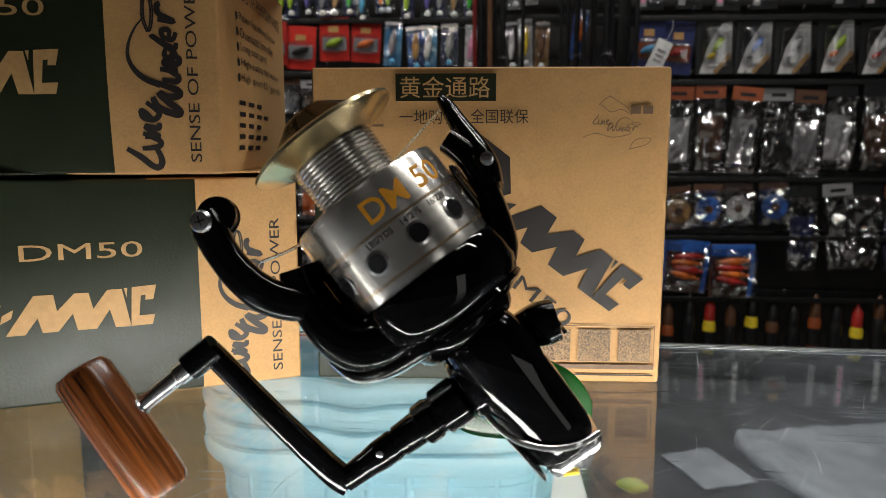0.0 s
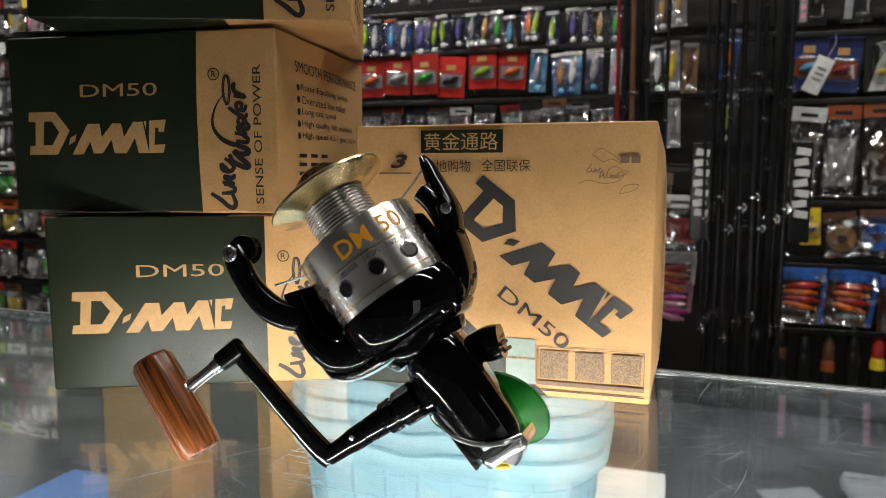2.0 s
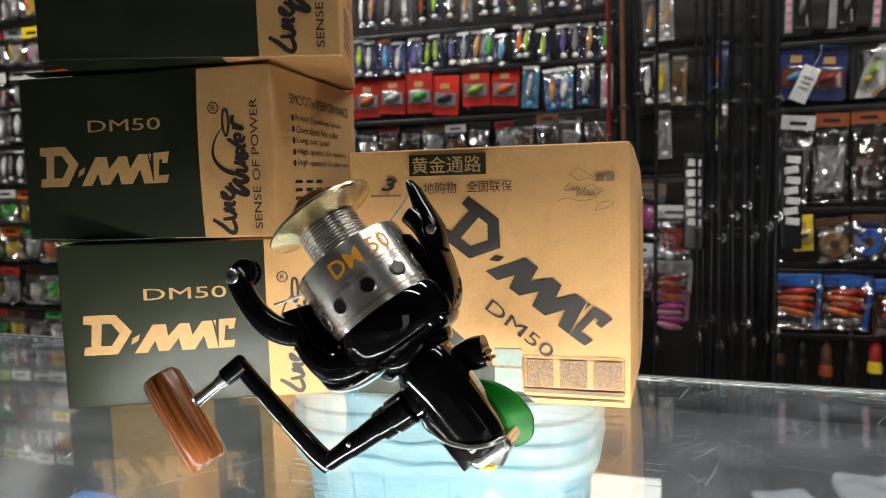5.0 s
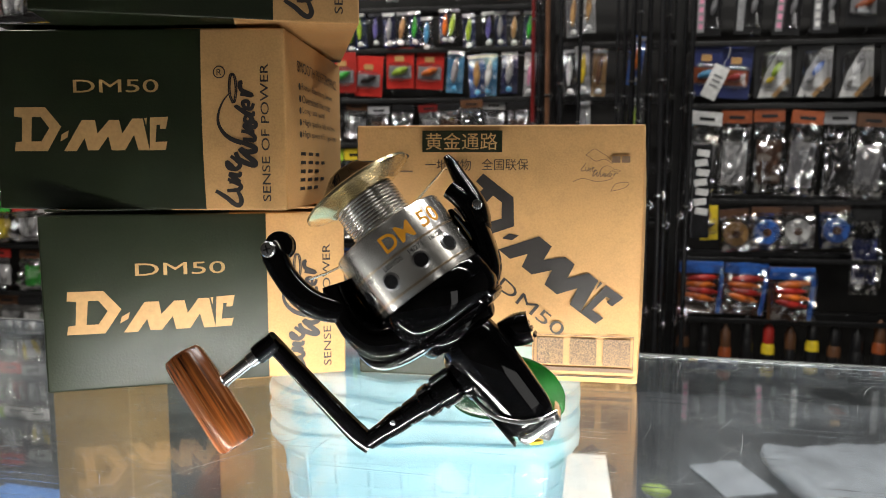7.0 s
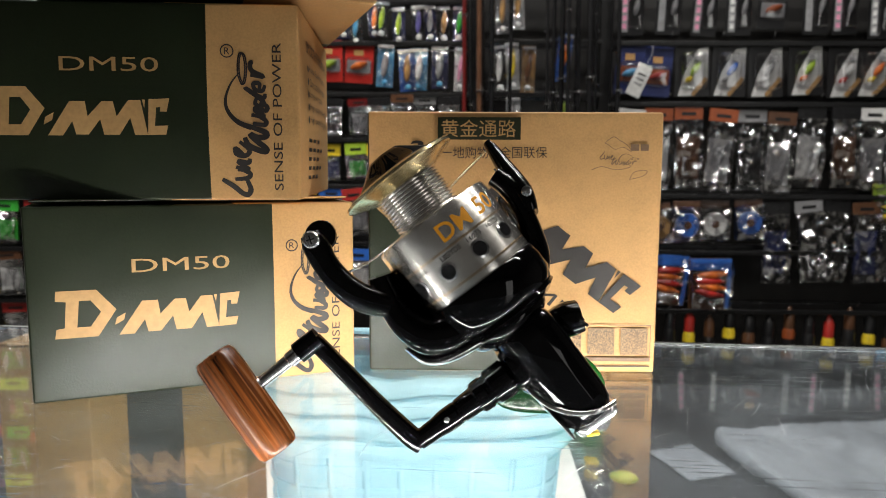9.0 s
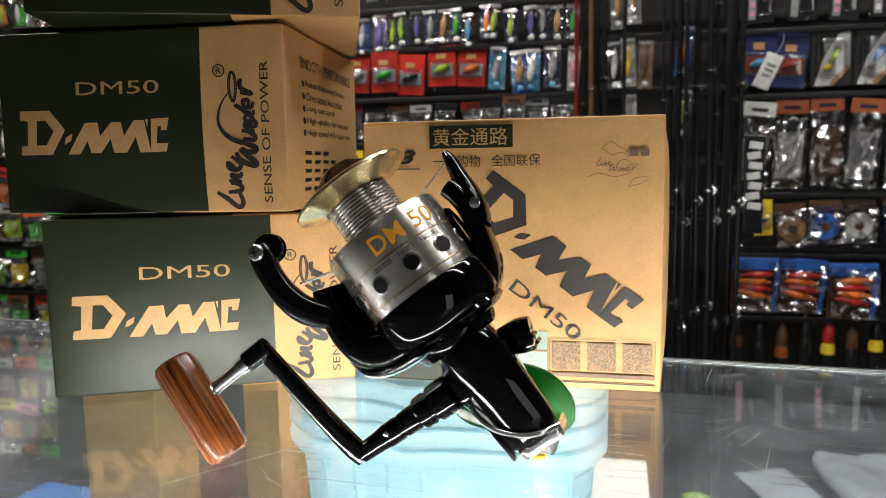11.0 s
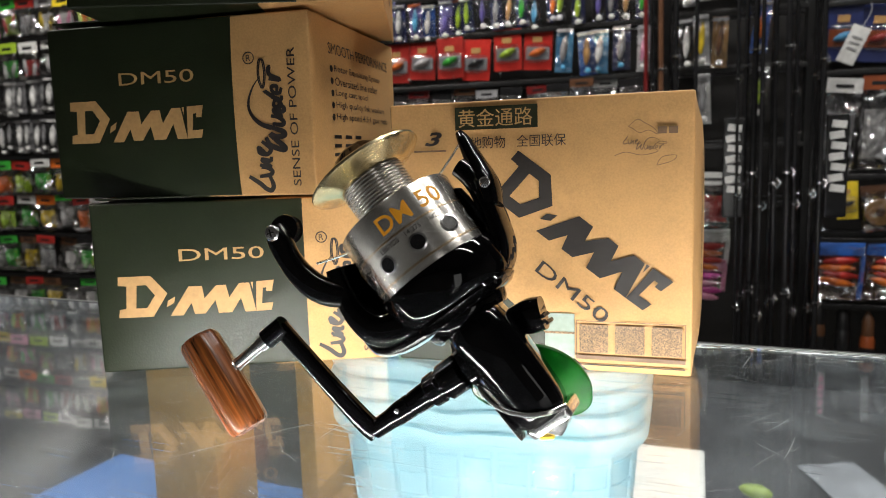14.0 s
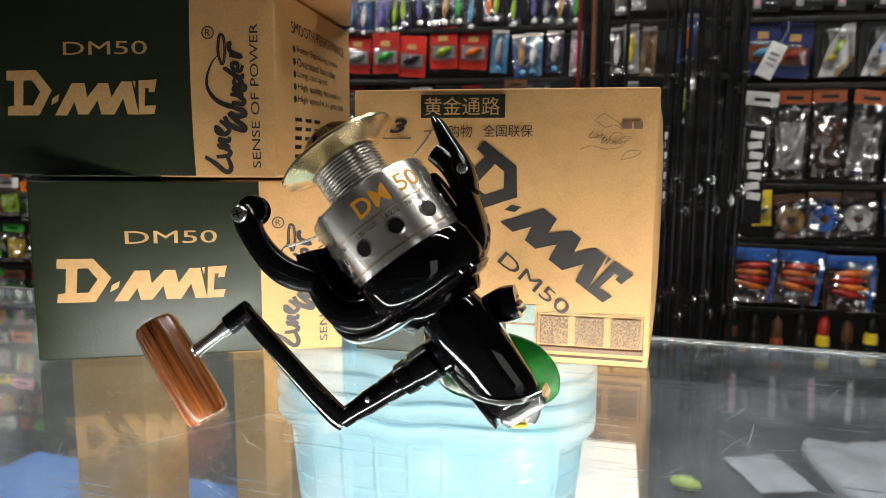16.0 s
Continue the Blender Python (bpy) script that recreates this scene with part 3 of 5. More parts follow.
        part("sticker_bar", flat([[(0.0050, 0.0182), (0.0193, 0.0182), (0.0193, 0.0193), (0.0050, 0.0193)]]), INK_PALE, root, at=pose(0, y - 0.0003, 0))
        # side print, facing +x
        end = pose(CW / 2 + 0.0004 + bulge * 0.5, 0, 0, 0, 0, 90)
        side_print = lettering("SMOOTH PERFORMANCE", 0.085, 0.0052, turned(0.020, 0.020, 90))
        for v in side_print.verts:
            v.co.y -= swell(v.co.x / (CH / 2) - 1, v.co.z / (CD / 2) - 1)
        part("heading", side_print, INK, root, "dark printed heading", at=end, smooth=False)
        part("lower_slit", flat([[(0.010, 0.0032), (0.070, 0.0032), (0.070, 0.0038), (0.010, 0.0038)]]), INK, root, at=pose(0, y * 0.7, 0))
    return root


carton("reel_carton", pose(-0.1975 + 0.0679, 0.2468 + 0.0261, 0, 0, 0, 21), "green and kraft card reel carton lying on the glass", bulge=0.0012)
carton("reel_carton", pose(-0.1550, 0.2655, CH + 0.0022, 0, 0, 2.2), "green and kraft card carton, middle of the stack", bulge=0.0026)
carton("reel_carton", pose(-0.1170, 0.2550, 2 * CH + 0.0046, 0, 0, 17.5), "green and kraft card carton on top of the stack", bulge=0.0015)
carton("reel_carton", pose(0.0187, 0.2940, 0.0003, 0, 0, -2.6), "kraft card carton standing with its large face out", True, 0.0012)

# ---- things under the glass ----


def rounded_ring(w, d, r, n=9):
    pts = []
    for cx, cy, a0 in ((w - r, d - r, 0), (-w + r, d - r, 90), (-w + r, -d + r, 180), (w - r, -d + r, 270)):
        for i in range(n):
            a = radians(a0 + 90 * i / (n - 1))
            pts.append((cx + r * math.cos(a), cy + r * math.sin(a)))
    out = []
    for p, q in zip(pts, pts[1:] + pts[:1]):
        d0 = math.hypot(q[0] - p[0], q[1] - p[1])
        k = max(1, int(d0 / 0.006))
        out += [(p[0] + (q[0] - p[0]) * i / k, p[1] + (q[1] - p[1]) * i / k) for i in range(k)]
    return out


def shell(rows, n_corner=9):
    """Rounded-rectangle rings (half width, half depth, radius, z) joined into a skin."""
    bm = bmesh.new()
    rings = []
    base = None
    for w, d, r, z, dip in rows:
        ring0 = rounded_ring(0.105, 0.075, 0.045, n_corner)
        ring = []
        for x, y in ring0:
            wav = dip * math.exp(-((x + 0.012) / 0.016) ** 2) + dip * 0.12 * math.sin(x * 70)
            ring.append(bm.verts.new((x * w / 0.105, y * d / 0.075, z + (wav if y < 0 else 0))))
        rings.append(ring)
    for a, b in zip(rings, rings[1:]):
        for i in range(len(a)):
            j = (i + 1) % len(a)
            bm.faces.new((a[i], a[j], b[j], b[i]))
    bmesh.ops.recalc_face_normals(bm, faces=bm.faces)
    return bm


def basket(m, label, full):
    root = empty("plastic_basket", m, label, "basket", "nested baskets")
    # rolled rim, with a shallow dip at the handle
    part("rim", shell([(0.1000, 0.0700, 0.04, -0.0128, -0.004), (0.1040, 0.0740, 0.045, -0.0120, -0.004), (0.1062, 0.0762, 0.045, -0.0085, -0.004), (0.1065, 0.0765, 0.045, -0.0045, -0.004), (0.1050, 0.0750, 0.045, -0.0010, -0.004), (0.1025, 0.0725, 0.045, 0.0, -0.004), (0.0990, 0.0690, 0.04, -0.002, -0.004)]), BASKET, root, "rolled wavy rim")
    if full:
        part("wall", shell([(0.0985, 0.0685, 0.04, -0.004, 0), (0.0965, 0.0665, 0.04, -0.03, 0), (0.0880, 0.0600, 0.04, -0.130, 0), (0.0860, 0.0580, 0.04, -0.131, 0), (0.0940, 0.0645, 0.04, -0.03, 0), (0.0965, 0.0665, 0.04, -0.004, 0)]), BASKET, root)
        part("base", rbox(0.172, 0.116, 0.003, 0.001, centre=(0, 0, -0.1295)), BASKET, root)
        def skin(z):
            t = (-z - 0.03) / 0.10 if z < -0.03 else 0.24 * (-z - 0.03) / 0.026
            return 0.0965 - 0.0085 * t, 0.0665 - 0.0065 * t
        for j in range(7):
            z = -0.0215 - j * 0.0150
            w, d = skin(z)
            part("cross_rib", shell([(w - 0.0003, d - 0.0003, 0, z + 0.0022, 0), (w + 0.0013, d + 0.0013, 0, z + 0.0012, 0), (w + 0.0013, d + 0.0013, 0, z - 0.0012, 0), (w - 0.0003, d - 0.0003, 0, z - 0.0022, 0)]), BASKET, root)
        ring = [p for p in rounded_ring(0.105, 0.075, 0.045, 9) if p[1] < 0.02]
        last = None
        for x, y in ring:
            if last and math.hypot(x - last[0], y - last[1]) < 0.0205:
                continue
            last = (x, y)
            pts = [(x * (skin(z)[0] + 0.0004) / 0.105, y * (skin(z)[1] + 0.0004) / 0.075, z) for z in (-0.014, -0.03, -0.126)]
            part("rib", sweep(pts, 0.0025, 0.0011, 8, up=(x, y, 0), per=0), BASKET, root)
    return root


BASKET_AT = pose(-0.031, 0.430, -0.0665, 0, 0, -3)
basket(BASKET_AT, "pale blue plastic basket under the glass", True)
for i in range(1, 4):
    basket(BASKET_AT @ pose(0, 0, i * 0.0135), "pale blue plastic basket nested in the one below", False)

sheet = link("white_tray", join(rbox(0.335, 0.40, 0.004, 0.002, (4, 4, 1))), WHITE_SHEET, at=pose(-0.052, 0.475, -0.1985, 0, 0, -4))
tagged(sheet, "white plastic sheet lying under the baskets", "sheet")
cloth = link("white_bag", rbox(0.34, 0.20, 0.022, 0.009, (34, 22, 1), shape=lambda q: (q.x + 0.012 * noise.noise(Vector((q.y * 14, 5, 1))), q.y + 0.014 * noise.noise(Vector((q.x * 14, 2, 8))), q.z * (0.6 + 0.8 * abs(noise.noise(Vector((q.x * 25, q.y * 25, 3))))) + 0.004 * abs(noise.noise(Vector((q.x * 60, q.y * 45, 6)))))), GREY_BAG, at=pose(0.46, 0.585, -0.187, 0, 0, 8))
tagged(cloth, "crumpled greyish white plastic bag under the glass", "bag")
slip = link("paper_slip", rbox(0.052, 0.072, 0.0012, 0.0004, (8, 8, 1), shape=lambda q: (q.x, q.y, q.z + 0.003 * abs(noise.noise(Vector((q.x * 25, q.y * 20, 9)))))), GREY_BAG, at=pose(0.243, 0.618, -0.1975, 0, 0, 14))
tagged(slip, "small greyish white paper slip lying under the glass", "paper")
bait = link("soft_bait", moved(lathe([(0.001, -0.014), (0.004, -0.011), (0.006, -0.004), (0.0065, 0.003), (0.004, 0.010), (0.001, 0.013)], 14), pose(0, 0, 0, 90, 0, 70)), material("lime_bait", (0.24, 0.34, 0.05), 0.3), at=pose(0.164, 0.577, -0.1935))
tagged(bait, "small lime green soft bait under the glass", "lure")
blue = link("blue_folder", rbox(0.26, 0.18, 0.006, 0.002, (4, 4, 1)), BLUE_SHEET, at=pose(-0.33, 0.425, -0.197, 0, 0, -8))
tagged(blue, "blue plastic folder lying under the glass", "folder")

for x, y, w, h, turn in ((-0.287, 0.450, 0.066, 0.172, -6), (-0.186, 0.500, 0.050, 0.168, -4)):
    stored = empty("storage_carton", pose(x, y, -0.2003, 0, 0, turn), "plain brown card carton standing under the glass", "carton", "cartons under the glass")
    part("body", rbox(w, 0.05, h, 0.0015, (4, 3, 6), 0.001, centre=(0, 0, h / 2)), OLD_CARD, stored)
    part("top_flap", rbox(w - 0.002, 0.048, 0.0012, 0.0005, centre=(0, 0, h + 0.0017)), OLD_CARD, stored)

# ---- the fishing reel ----
AX = Vector((-0.60432806, 0.10987783, 0.78912259))
NY = Vector((0.06680676, 0.9939451, -0.08723528))
RX = NY.cross(AX).normalized()
REEL = Matrix((RX.to_4d(), NY.to_4d(), AX.to_4d(), (0, 0, 0, 1))).transposed()
REEL = Matrix.Translation((-0.01161, 0.21156, 0.06923)) @ Matrix([[REEL[i][j] if i < 3 and j < 3 else (1.0 if i == j else 0.0) for j in range(4)] for i in range(4)])
MM = Matrix.Scale(0.001, 4)
reel = empty("fishing_reel", REEL, "black and silver spinning fishing reel with wooden crank knob", "fishing reel")


def rpart(name, bm, mats, parent=None, label="", at=None):
    """A part of the reel, its shape given in millimetres."""
    return part(name, moved(bm, MM), mats, parent or reel, label, at)


# spool: skirt, line well, flared lip
skirt = rpart("spool_skirt", lathe([(22.6, -11), (24.0, -11.2), (24.4, -10.4), (24.4, -6.4), (24.15, -6.2), (24.15, -5.8), (24.4, -5.6), (24.4, 6.6), (24.15, 6.8), (24.15, 7.2), (24.4, 7.4), (24.4, 18.6), (23.9, 19.6), (22.5, 20), (14.0, 19.6), (13.6, 21.0)], 72), STEEL, None, "brushed steel spool skirt")
for z in (-6.0, 7.0):
    rpart("ring_line", lathe([(24.2, z - 0.25), (24.5, z - 0.2), (24.5, z + 0.2), (24.2, z + 0.25)], 72), GOLD_LINE, skirt)
for i in range(11):
    a = radians(-90 + 20.0 + 32.7 * (i - 5))
    m = Matrix.Translation((0.0243 * math.cos(a), 0.0243 * math.sin(a), 0)) @ Vector((math.cos(a), math.sin(a), 0)).to_track_quat("Z", "Y").to_matrix().to_4x4()
    rpart("vent_hole", lathe([(2.7, -1.0), (2.7, 0.32)], 18), BLACK_SATIN, skirt, "dark drilled hole", m)
    rpart("hole_rim", lathe([(2.7, 0.1), (2.75, 0.45), (3.5, 0.25), (3.6, -0.2)], 18), CHROME, skirt, "", m)
core = [(13.4, 20.0)]
for i in range(12):
    z = 20.4 + i * 1.36
    core += [(12.0, z), (13.4, z + 0.35), (13.5, z + 0.85), (12.0, z + 1.2)]
rpart("line_well", lathe(core + [(13.2, 36.8), (13.0, 37.2)], 64), STEEL, None, "ridged steel line well")
rpart("spool_lip", lathe([(13.0, 35.6), (14.8, 35.8), (15.6, 36.4), (23.2, 38.8), (24.4, 39.6), (24.3, 40.6), (23.0, 41.3), (19, 42.0), (12, 42.4)], 72), GOLD, None, "pale gold flared spool lip")
nut = rpart("drag_knob", lathe([(16.4, 41.6), (17.0, 42.4), (15.8, 43.4), (12.2, 46.0), (8.8, 48.6), (7.2, 49.8), (4, 50.2)], 48, wave=lambda a, k: 1 - (0.05 if 1 < k < 6 else 0.0) * (0.5 + 0.5 * math.cos(6 * a))), BLACK, None, "black faceted drag knob")
rpart("knob_ring", lathe([(16.8, 41.4), (17.5, 41.6), (17.5, 42.2), (16.8, 42.4)], 48), CHROME, nut, "thin chrome ring")
# spool text, wrapped round the skirt


def wrapped(bm, z0, deg0, radius):
    """Bends a flat lettering (millimetres, xz plane) round the skirt, reading towards +angle."""
    for v in bm.verts:
        a = radians(-90 + deg0) + v.co.x / radius
        v.co = Vector((radius * math.cos(a), radius * math.sin(a), z0 + v.co.z))
    return bm


def fine_text(body, w, h, bold=0.0, shear=0.0):
    bm = lettering(body, w, h, None, bold, shear)
    bmesh.ops.subdivide_edges(bm, edges=[e for e in bm.edges if abs(e.verts[0].co.x - e.verts[1].co.x) > 1.2], cuts=3)
    return bm


rpart("model_lettering", wrapped(fine_text("DM", 13.5, 6.6, 0.012), 9.0, -1, 24.47), ORANGE, skirt, "orange model lettering")
rpart("model_number", wrapped(fine_text("50", 10.0, 6.6, 0.008), 9.4, 40, 24.47), ORANGE, skirt, "orange model number")
for body, w, deg in (("0.55/100", 7.5, -46), ("LBS/YDS", 8.5, -12), ("14/275", 6.5, 15), ("16/220", 6.5, 38)):
    rpart("line_capacity", wrapped(fine_text(body, w, 1.9), 4.0 if deg > -50 else 3.0, deg, 24.47), DARK_INK, skirt, "small dark printed figures")

# rotor: cup, two arms, bail
rpart("rotor_cup", lathe([(22.5, -9.0), (25.6, -9.4), (26.2, -10.2), (26.4, -15), (25.8, -20.5), (23.8, -24.4), (20.0, -26.8), (15.0, -28.0)], 64), BLACK, None, "glossy black rotor cup")
rpart("rotor_arm", sweep([(-6, -8, -18.5), (-17, -9, -18.8), (-25.5, -9.5, -15.5), (-29.5, -9.5, -7.5), (-30.2, -9.5, 1), (-29.2, -10, 8), (-27.4, -10.2, 13.8)], [5.6, 7.2, 7.4, 6.2, 5.4, 5.0, 4.4], [9, 11.5, 12, 11, 9.5, 8.6, 7.8], 20, 3.2), BLACK, None, "glossy black rotor arm")
rpart("rotor_arm", sweep([(6, 2, -21.5), (15, 4, -21.5), (23.4, 6, -16.8), (28.4, 7, -7), (31.0, 8, 4), (31.4, 9, 12), (29.6, 9.5, 18.2)], [5.4, 6.4, 5.4, 4.2, 4.0, 4.4, 4.0], [9, 11, 11, 10, 9, 8.5, 7.2], 20, 3.2), BLACK, None, "glossy black rotor arm")
for mid, wide in ((182, 34), (24, 34)):
    rpart("rotor_shield", lathe([(25.1, -14), (25.1, 9), (25.6, 11), (26.6, 10.6), (27.2, 6), (27.4, -14)], 20, arc=(mid - wide, mid + wide)), BLACK, None, "black shield beside the spool")
rpart("rotor_base", lathe([(23.6, -24.8), (24.0, -26.0), (21.5, -28.0), (15.5, -29.2)], 48), BLACK, None, "black rotor base plate")
rpart("base_trim", sweep([(-36.0, -9, -14), (-32.2, -10, -21.5), (-24, -11.5, -25.6), (-12, -13, -27.2), (0, -14, -27.8)], [1.0, 2.0, 2.2, 2.0, 1.2], [3, 6, 7, 6, 4], 12), CHROME, None, "chrome trim under the rotor arm")
lever = rpart("bail_lever", sweep([(-28, -15, 1.5), (-33, -16.5, 6), (-37.2, -17.5, 12.5), (-39.3, -18, 20.5), (-39.6, -18, 29), (-38.4, -18, 36), (-37.5, -18, 41)], [4.0, 5.0, 5.2, 4.9, 4.7, 5.0, 3.8], [3.0, 3.6, 3.8, 3.6, 3.4, 3.4, 2.8], 16, 2.8), BLACK, None, "glossy black bail lever")
rpart("line_roller", moved(lathe([(2, -3.4), (5.2, -3.2), (5.8, -1.8), (4.8, 0), (5.8, 1.8), (5.4, 3.4), (2, 3.6)], 24), pose(-35.6, -13.8, 38.5, 90, 0, 12)), BLACK, lever, "black line roller")
screw = rpart("screw", moved(lathe([(3.1, -1.6), (3.2, 0.2), (2.6, 0.9), (1.0, 1.15)], 24), pose(-38.0, -21.2, 38.9, 90, 0, 0)), CHROME, lever, "chrome cross-head screw")
rpart("screw_slot", moved(join(rbox(3.2, 0.5, 0.3, 0.05), rbox(0.5, 3.2, 0.302, 0.05)), pose(-38.0, -22.35, 38.9, 90, 20, 0)), BLACK_SATIN, screw)
lever2 = rpart("bail_lever", sweep([(31.8, 4, -2), (34.0, 6, 5), (34.8, 9, 12), (35.4, 12, 20), (36.0, 14.5, 27), (36.0, 15.5, 31)], [3.4, 4.4, 4.2, 3.2, 2.5, 1.6], [6.0, 7.4, 7.0, 5.8, 4.6, 3.0], 16, 2.8), BLACK, None, "glossy black bail lever")
rpart("pivot_screw", moved(lathe([(2.0, -1.5), (2.1, 0.4), (1.4, 0.8)], 18), pose(35.6, -1.2, 6.0, 90, 0, 0)), CHROME, lever2)
rpart("bail_wire", sweep([(-36, -8, 22), (-28, 8, 21), (-14, 24, 22), (4, 30, 25), (20, 26, 27.5), (32, 18, 28.5), (36, 15, 29)], 0.55, None, 8), CHROME, None, "thin chrome bail wire")

# body, tail, foot
rpart("neck", lathe([(15, -33), (16.5, -31.5), (17.5, -29), (17, -27)], 40), BLACK, None, "black neck ring")


def body_shape(q):
    t = max(0.0, min(1.0, (q.z + 78) / 50))  # 0 at the tail, 1 at the neck
    belly = 1.6 * math.sin(math.pi * t) if q.y < 0 else 0.0
    back = 1 - (0.42 * (q.y + 16.5) / 33 if q.x > 0 else 0.0)  # the far side draws in
    return (q.x * back * (0.86 + 0.14 * t ** 0.6) + 4.1 - 0.6 * t, q.y * (0.90 + 0.10 * t) - belly * (1 - (q.x / 13) ** 2), q.z)


rpart("body", rbox(25.5, 33, 50, 9.0, (6, 6, 10), 0.6, shape=lambda q: body_shape(Vector((q.x, q.y, q.z - 53))), centre=(0, -0.5, 0)), BLACK, None, "glossy black gear housing")
rpart("side_cover", moved(lathe([(3, 1.8), (10.5, 1.2), (12.2, -0.4), (12.6, -4)], 36), pose(-9.8, -2, -45, 0, -90, 0)), BLACK, None, "black side cover")
# chrome line follows the bright curve reflected in the glossy housing
rpart("trim_stripe", sweep([(-9.0, -9.5, -50), (-8.0, -13.6, -56), (-5.0, -16.9, -63), (1.0, -17.4, -69.5), (8, -16.2, -73.5), (14, -12.0, -75.5)], 0.9, 0.5, 8), CHROME, None, "thin chrome trim line drawn along the housing's highlight")
# chrome wedge added for the light that the black side reflects
rpart("side_panel", sweep([(-8.9, -6.5, -53), (-7.9, -9.0, -62), (-6.9, -10.2, -70), (-6.2, -10.6, -77)], 0.8, [1.6, 3.4, 4.2, 4.0], 12, 2.6), CHROME, None, "chrome panel added for a pale reflection on the black housing")
rpart("tail_cap", rbox(20.5, 26, 9.5, 3.4, (6, 6, 2), shape=lambda q: (q.x * (1 - 0.34 * (0.5 - q.z / 9.5)), q.y * (1 - 0.34 * (0.5 - q.z / 9.5)), q.z + (0.50 * abs(q.x - 0.8) if q.z < 0 else 0.0)), centre=(4.4, -0.4, -79.6)), CHROME, None, "chrome tail cap")
rpart("tail_insert", rbox(4.4, 5, 1.2, 0.4, centre=(0.0, -6.5, -81.5), shape=lambda q: (q.x, q.y, q.z - 0.50 * q.x)), YELLOW, None, "yellow tail insert")
rpart("brake_lever", sweep([(12, 3.2, -41), (18.5, 3.4, -43.2), (23.2, 3.6, -45)], [5.0, 6.6, 6.2], [6.0, 7.8, 7.2], 18, 3.0), BLACK, None, "black anti-reverse switch")
for i in range(4):
    rpart("switch_grip", rbox(1.2, 10.0, 1.5, 0.4, centre=(23.4 - i * 0.1, 3.6, -40.6 - i * 2.7)), BLACK_SATIN)
rpart("stem", sweep([(4, 10, -42), (3, 13, -52), (2, 13.5, -62)], [5, 4, 4], [5, 3, 2.2], 12, 2.6), BLACK, None, "black stem")


def foot_shape(q):
    return (q.x, q.y + 0.0025 * q.x * q.x, q.z * (1 - min(1.0, abs(q.x / 25.0)) ** 2.6) ** 0.5 - 0.0070 * q.x * q.x - 0.05 * q.x)


FOOT_AT = REEL.inverted() @ Matrix.Translation((0.0258, 0.2285, 0.0160))
foot = rpart("foot", rbox(49, 2.6, 29, 1.2, (16, 1, 10), shape=foot_shape), DARK_GREEN, None, "dark glossy reel foot", FOOT_AT)
rpart("film", rbox(22.6, 3.2, 29.4, 1.2, (10, 1, 10), shape=lambda q: foot_shape(Vector((q.x + 13.4, q.y, q.z)))), GREEN_FILM, foot, "bright green film round the foot")

# crank, shank, wooden knob
crank = rpart("crank_shaft", lathe([(3.6, 0), (3.9, 8), (4.5, 12), (4.6, 17.6), (4.2, 18), (4.2, 18.8), (4.7, 19.2), (5.0, 26), (6.2, 27), (6.4, 31), (5.8, 31.6), (5.8, 32.6), (7.0, 33.6), (7.2, 41), (5.5, 42)], 32), BLACK, None, "glossy black crank shaft", Matrix.Translation((-0.0530, -0.0125, -0.0437)) @ Vector((0.99, 0.10, -0.03)).to_track_quat("Z", "Y").to_matrix().to_4x4())
rpart("shaft_pin", moved(lathe([(1.0, -0.6), (1.0, 0.4), (0.5, 0.6)], 12), pose(-39.2, -15.6, -43.0, 90, 0, 0)), CHROME, None, "small bright pin")
rpart("crank_arm", sweep([(-52.4, -12.5, -45.3), (-54.4, -13.0, -39), (-57.4, -14.2, -18), (-60.0, -15.2, 4), (-60.8, -15.6, 9.8)], [3.9, 3.8, 3.3, 3.1, 3.2], [3.2, 3.2, 3.0, 3.0, 3.2], 16, 3.4), BLACK, None, "glossy black crank arm")
rpart("crank_hub", sweep([(-58.5, -15.6, 9.4), (-68, -16.6, 9.2)], 4.1, None, 16, 2.6, per=0), BLACK)
rpart("knob_shank", lathe([(2.9, 0), (2.9, 4.5), (2.4, 5), (2.4, 17), (2.9, 17.4), (3.2, 20.5)], 24), CHROME, None, "chrome knob shank", Matrix.Translation((-0.0675, -0.0165, 0.0092)) @ Vector((-0.99, -0.10, -0.02)).to_track_quat("Z", "Y").to_matrix().to_4x4())
rpart("wooden_knob", lathe([(5.2, -21.5), (6.9, -21.0), (7.9, -19.2), (8.2, -12), (8.3, 0), (8.2, 12), (7.9, 19.2), (6.9, 21.0), (5.2, 21.5)], 32, wave=lambda a, k: 1 + 0.03 * math.cos(8 * a)), WOOD, None, "striped brown wooden crank knob", pose(-0.0932, -0.0200, 0.0062, 0, 2, 0))

# ---- the tackle wall ----
PACK_COLOURS = {
    "red": (0.38, 0.026, 0.020), "bright_red": (0.50, 0.028, 0.02), "orange": (0.75, 0.17, 0.02), "yellow": (0.75, 0.56, 0.03), "green": (0.05, 0.42, 0.05), "lime": (0.42, 0.62, 0.05),
    "blue": (0.03, 0.13, 0.50), "sky": (0.10, 0.36, 0.62), "navy": (0.02, 0.03, 0.12), "purple": (0.16, 0.13, 0.42), "pink": (0.75, 0.30, 0.45), "magenta": (0.60, 0.05, 0.32),
    "white": (0.66, 0.66, 0.65), "grey": (0.28, 0.28, 0.29), "black": (0.010, 0.010, 0.011), "brown": (0.10, 0.045, 0.022), "tan": (0.45, 0.26, 0.10), "dark_red": (0.15, 0.010, 0.009), "dull_orange": (0.30, 0.07, 0.02),
}
TINT = {k: material("pack_" + k, c, 0.30, vary=0.14, grain=70, big=14, bump=0.05, rand=0.12) for k, c in PACK_COLOURS.items()}
made = {}
sway = random.Random(23)


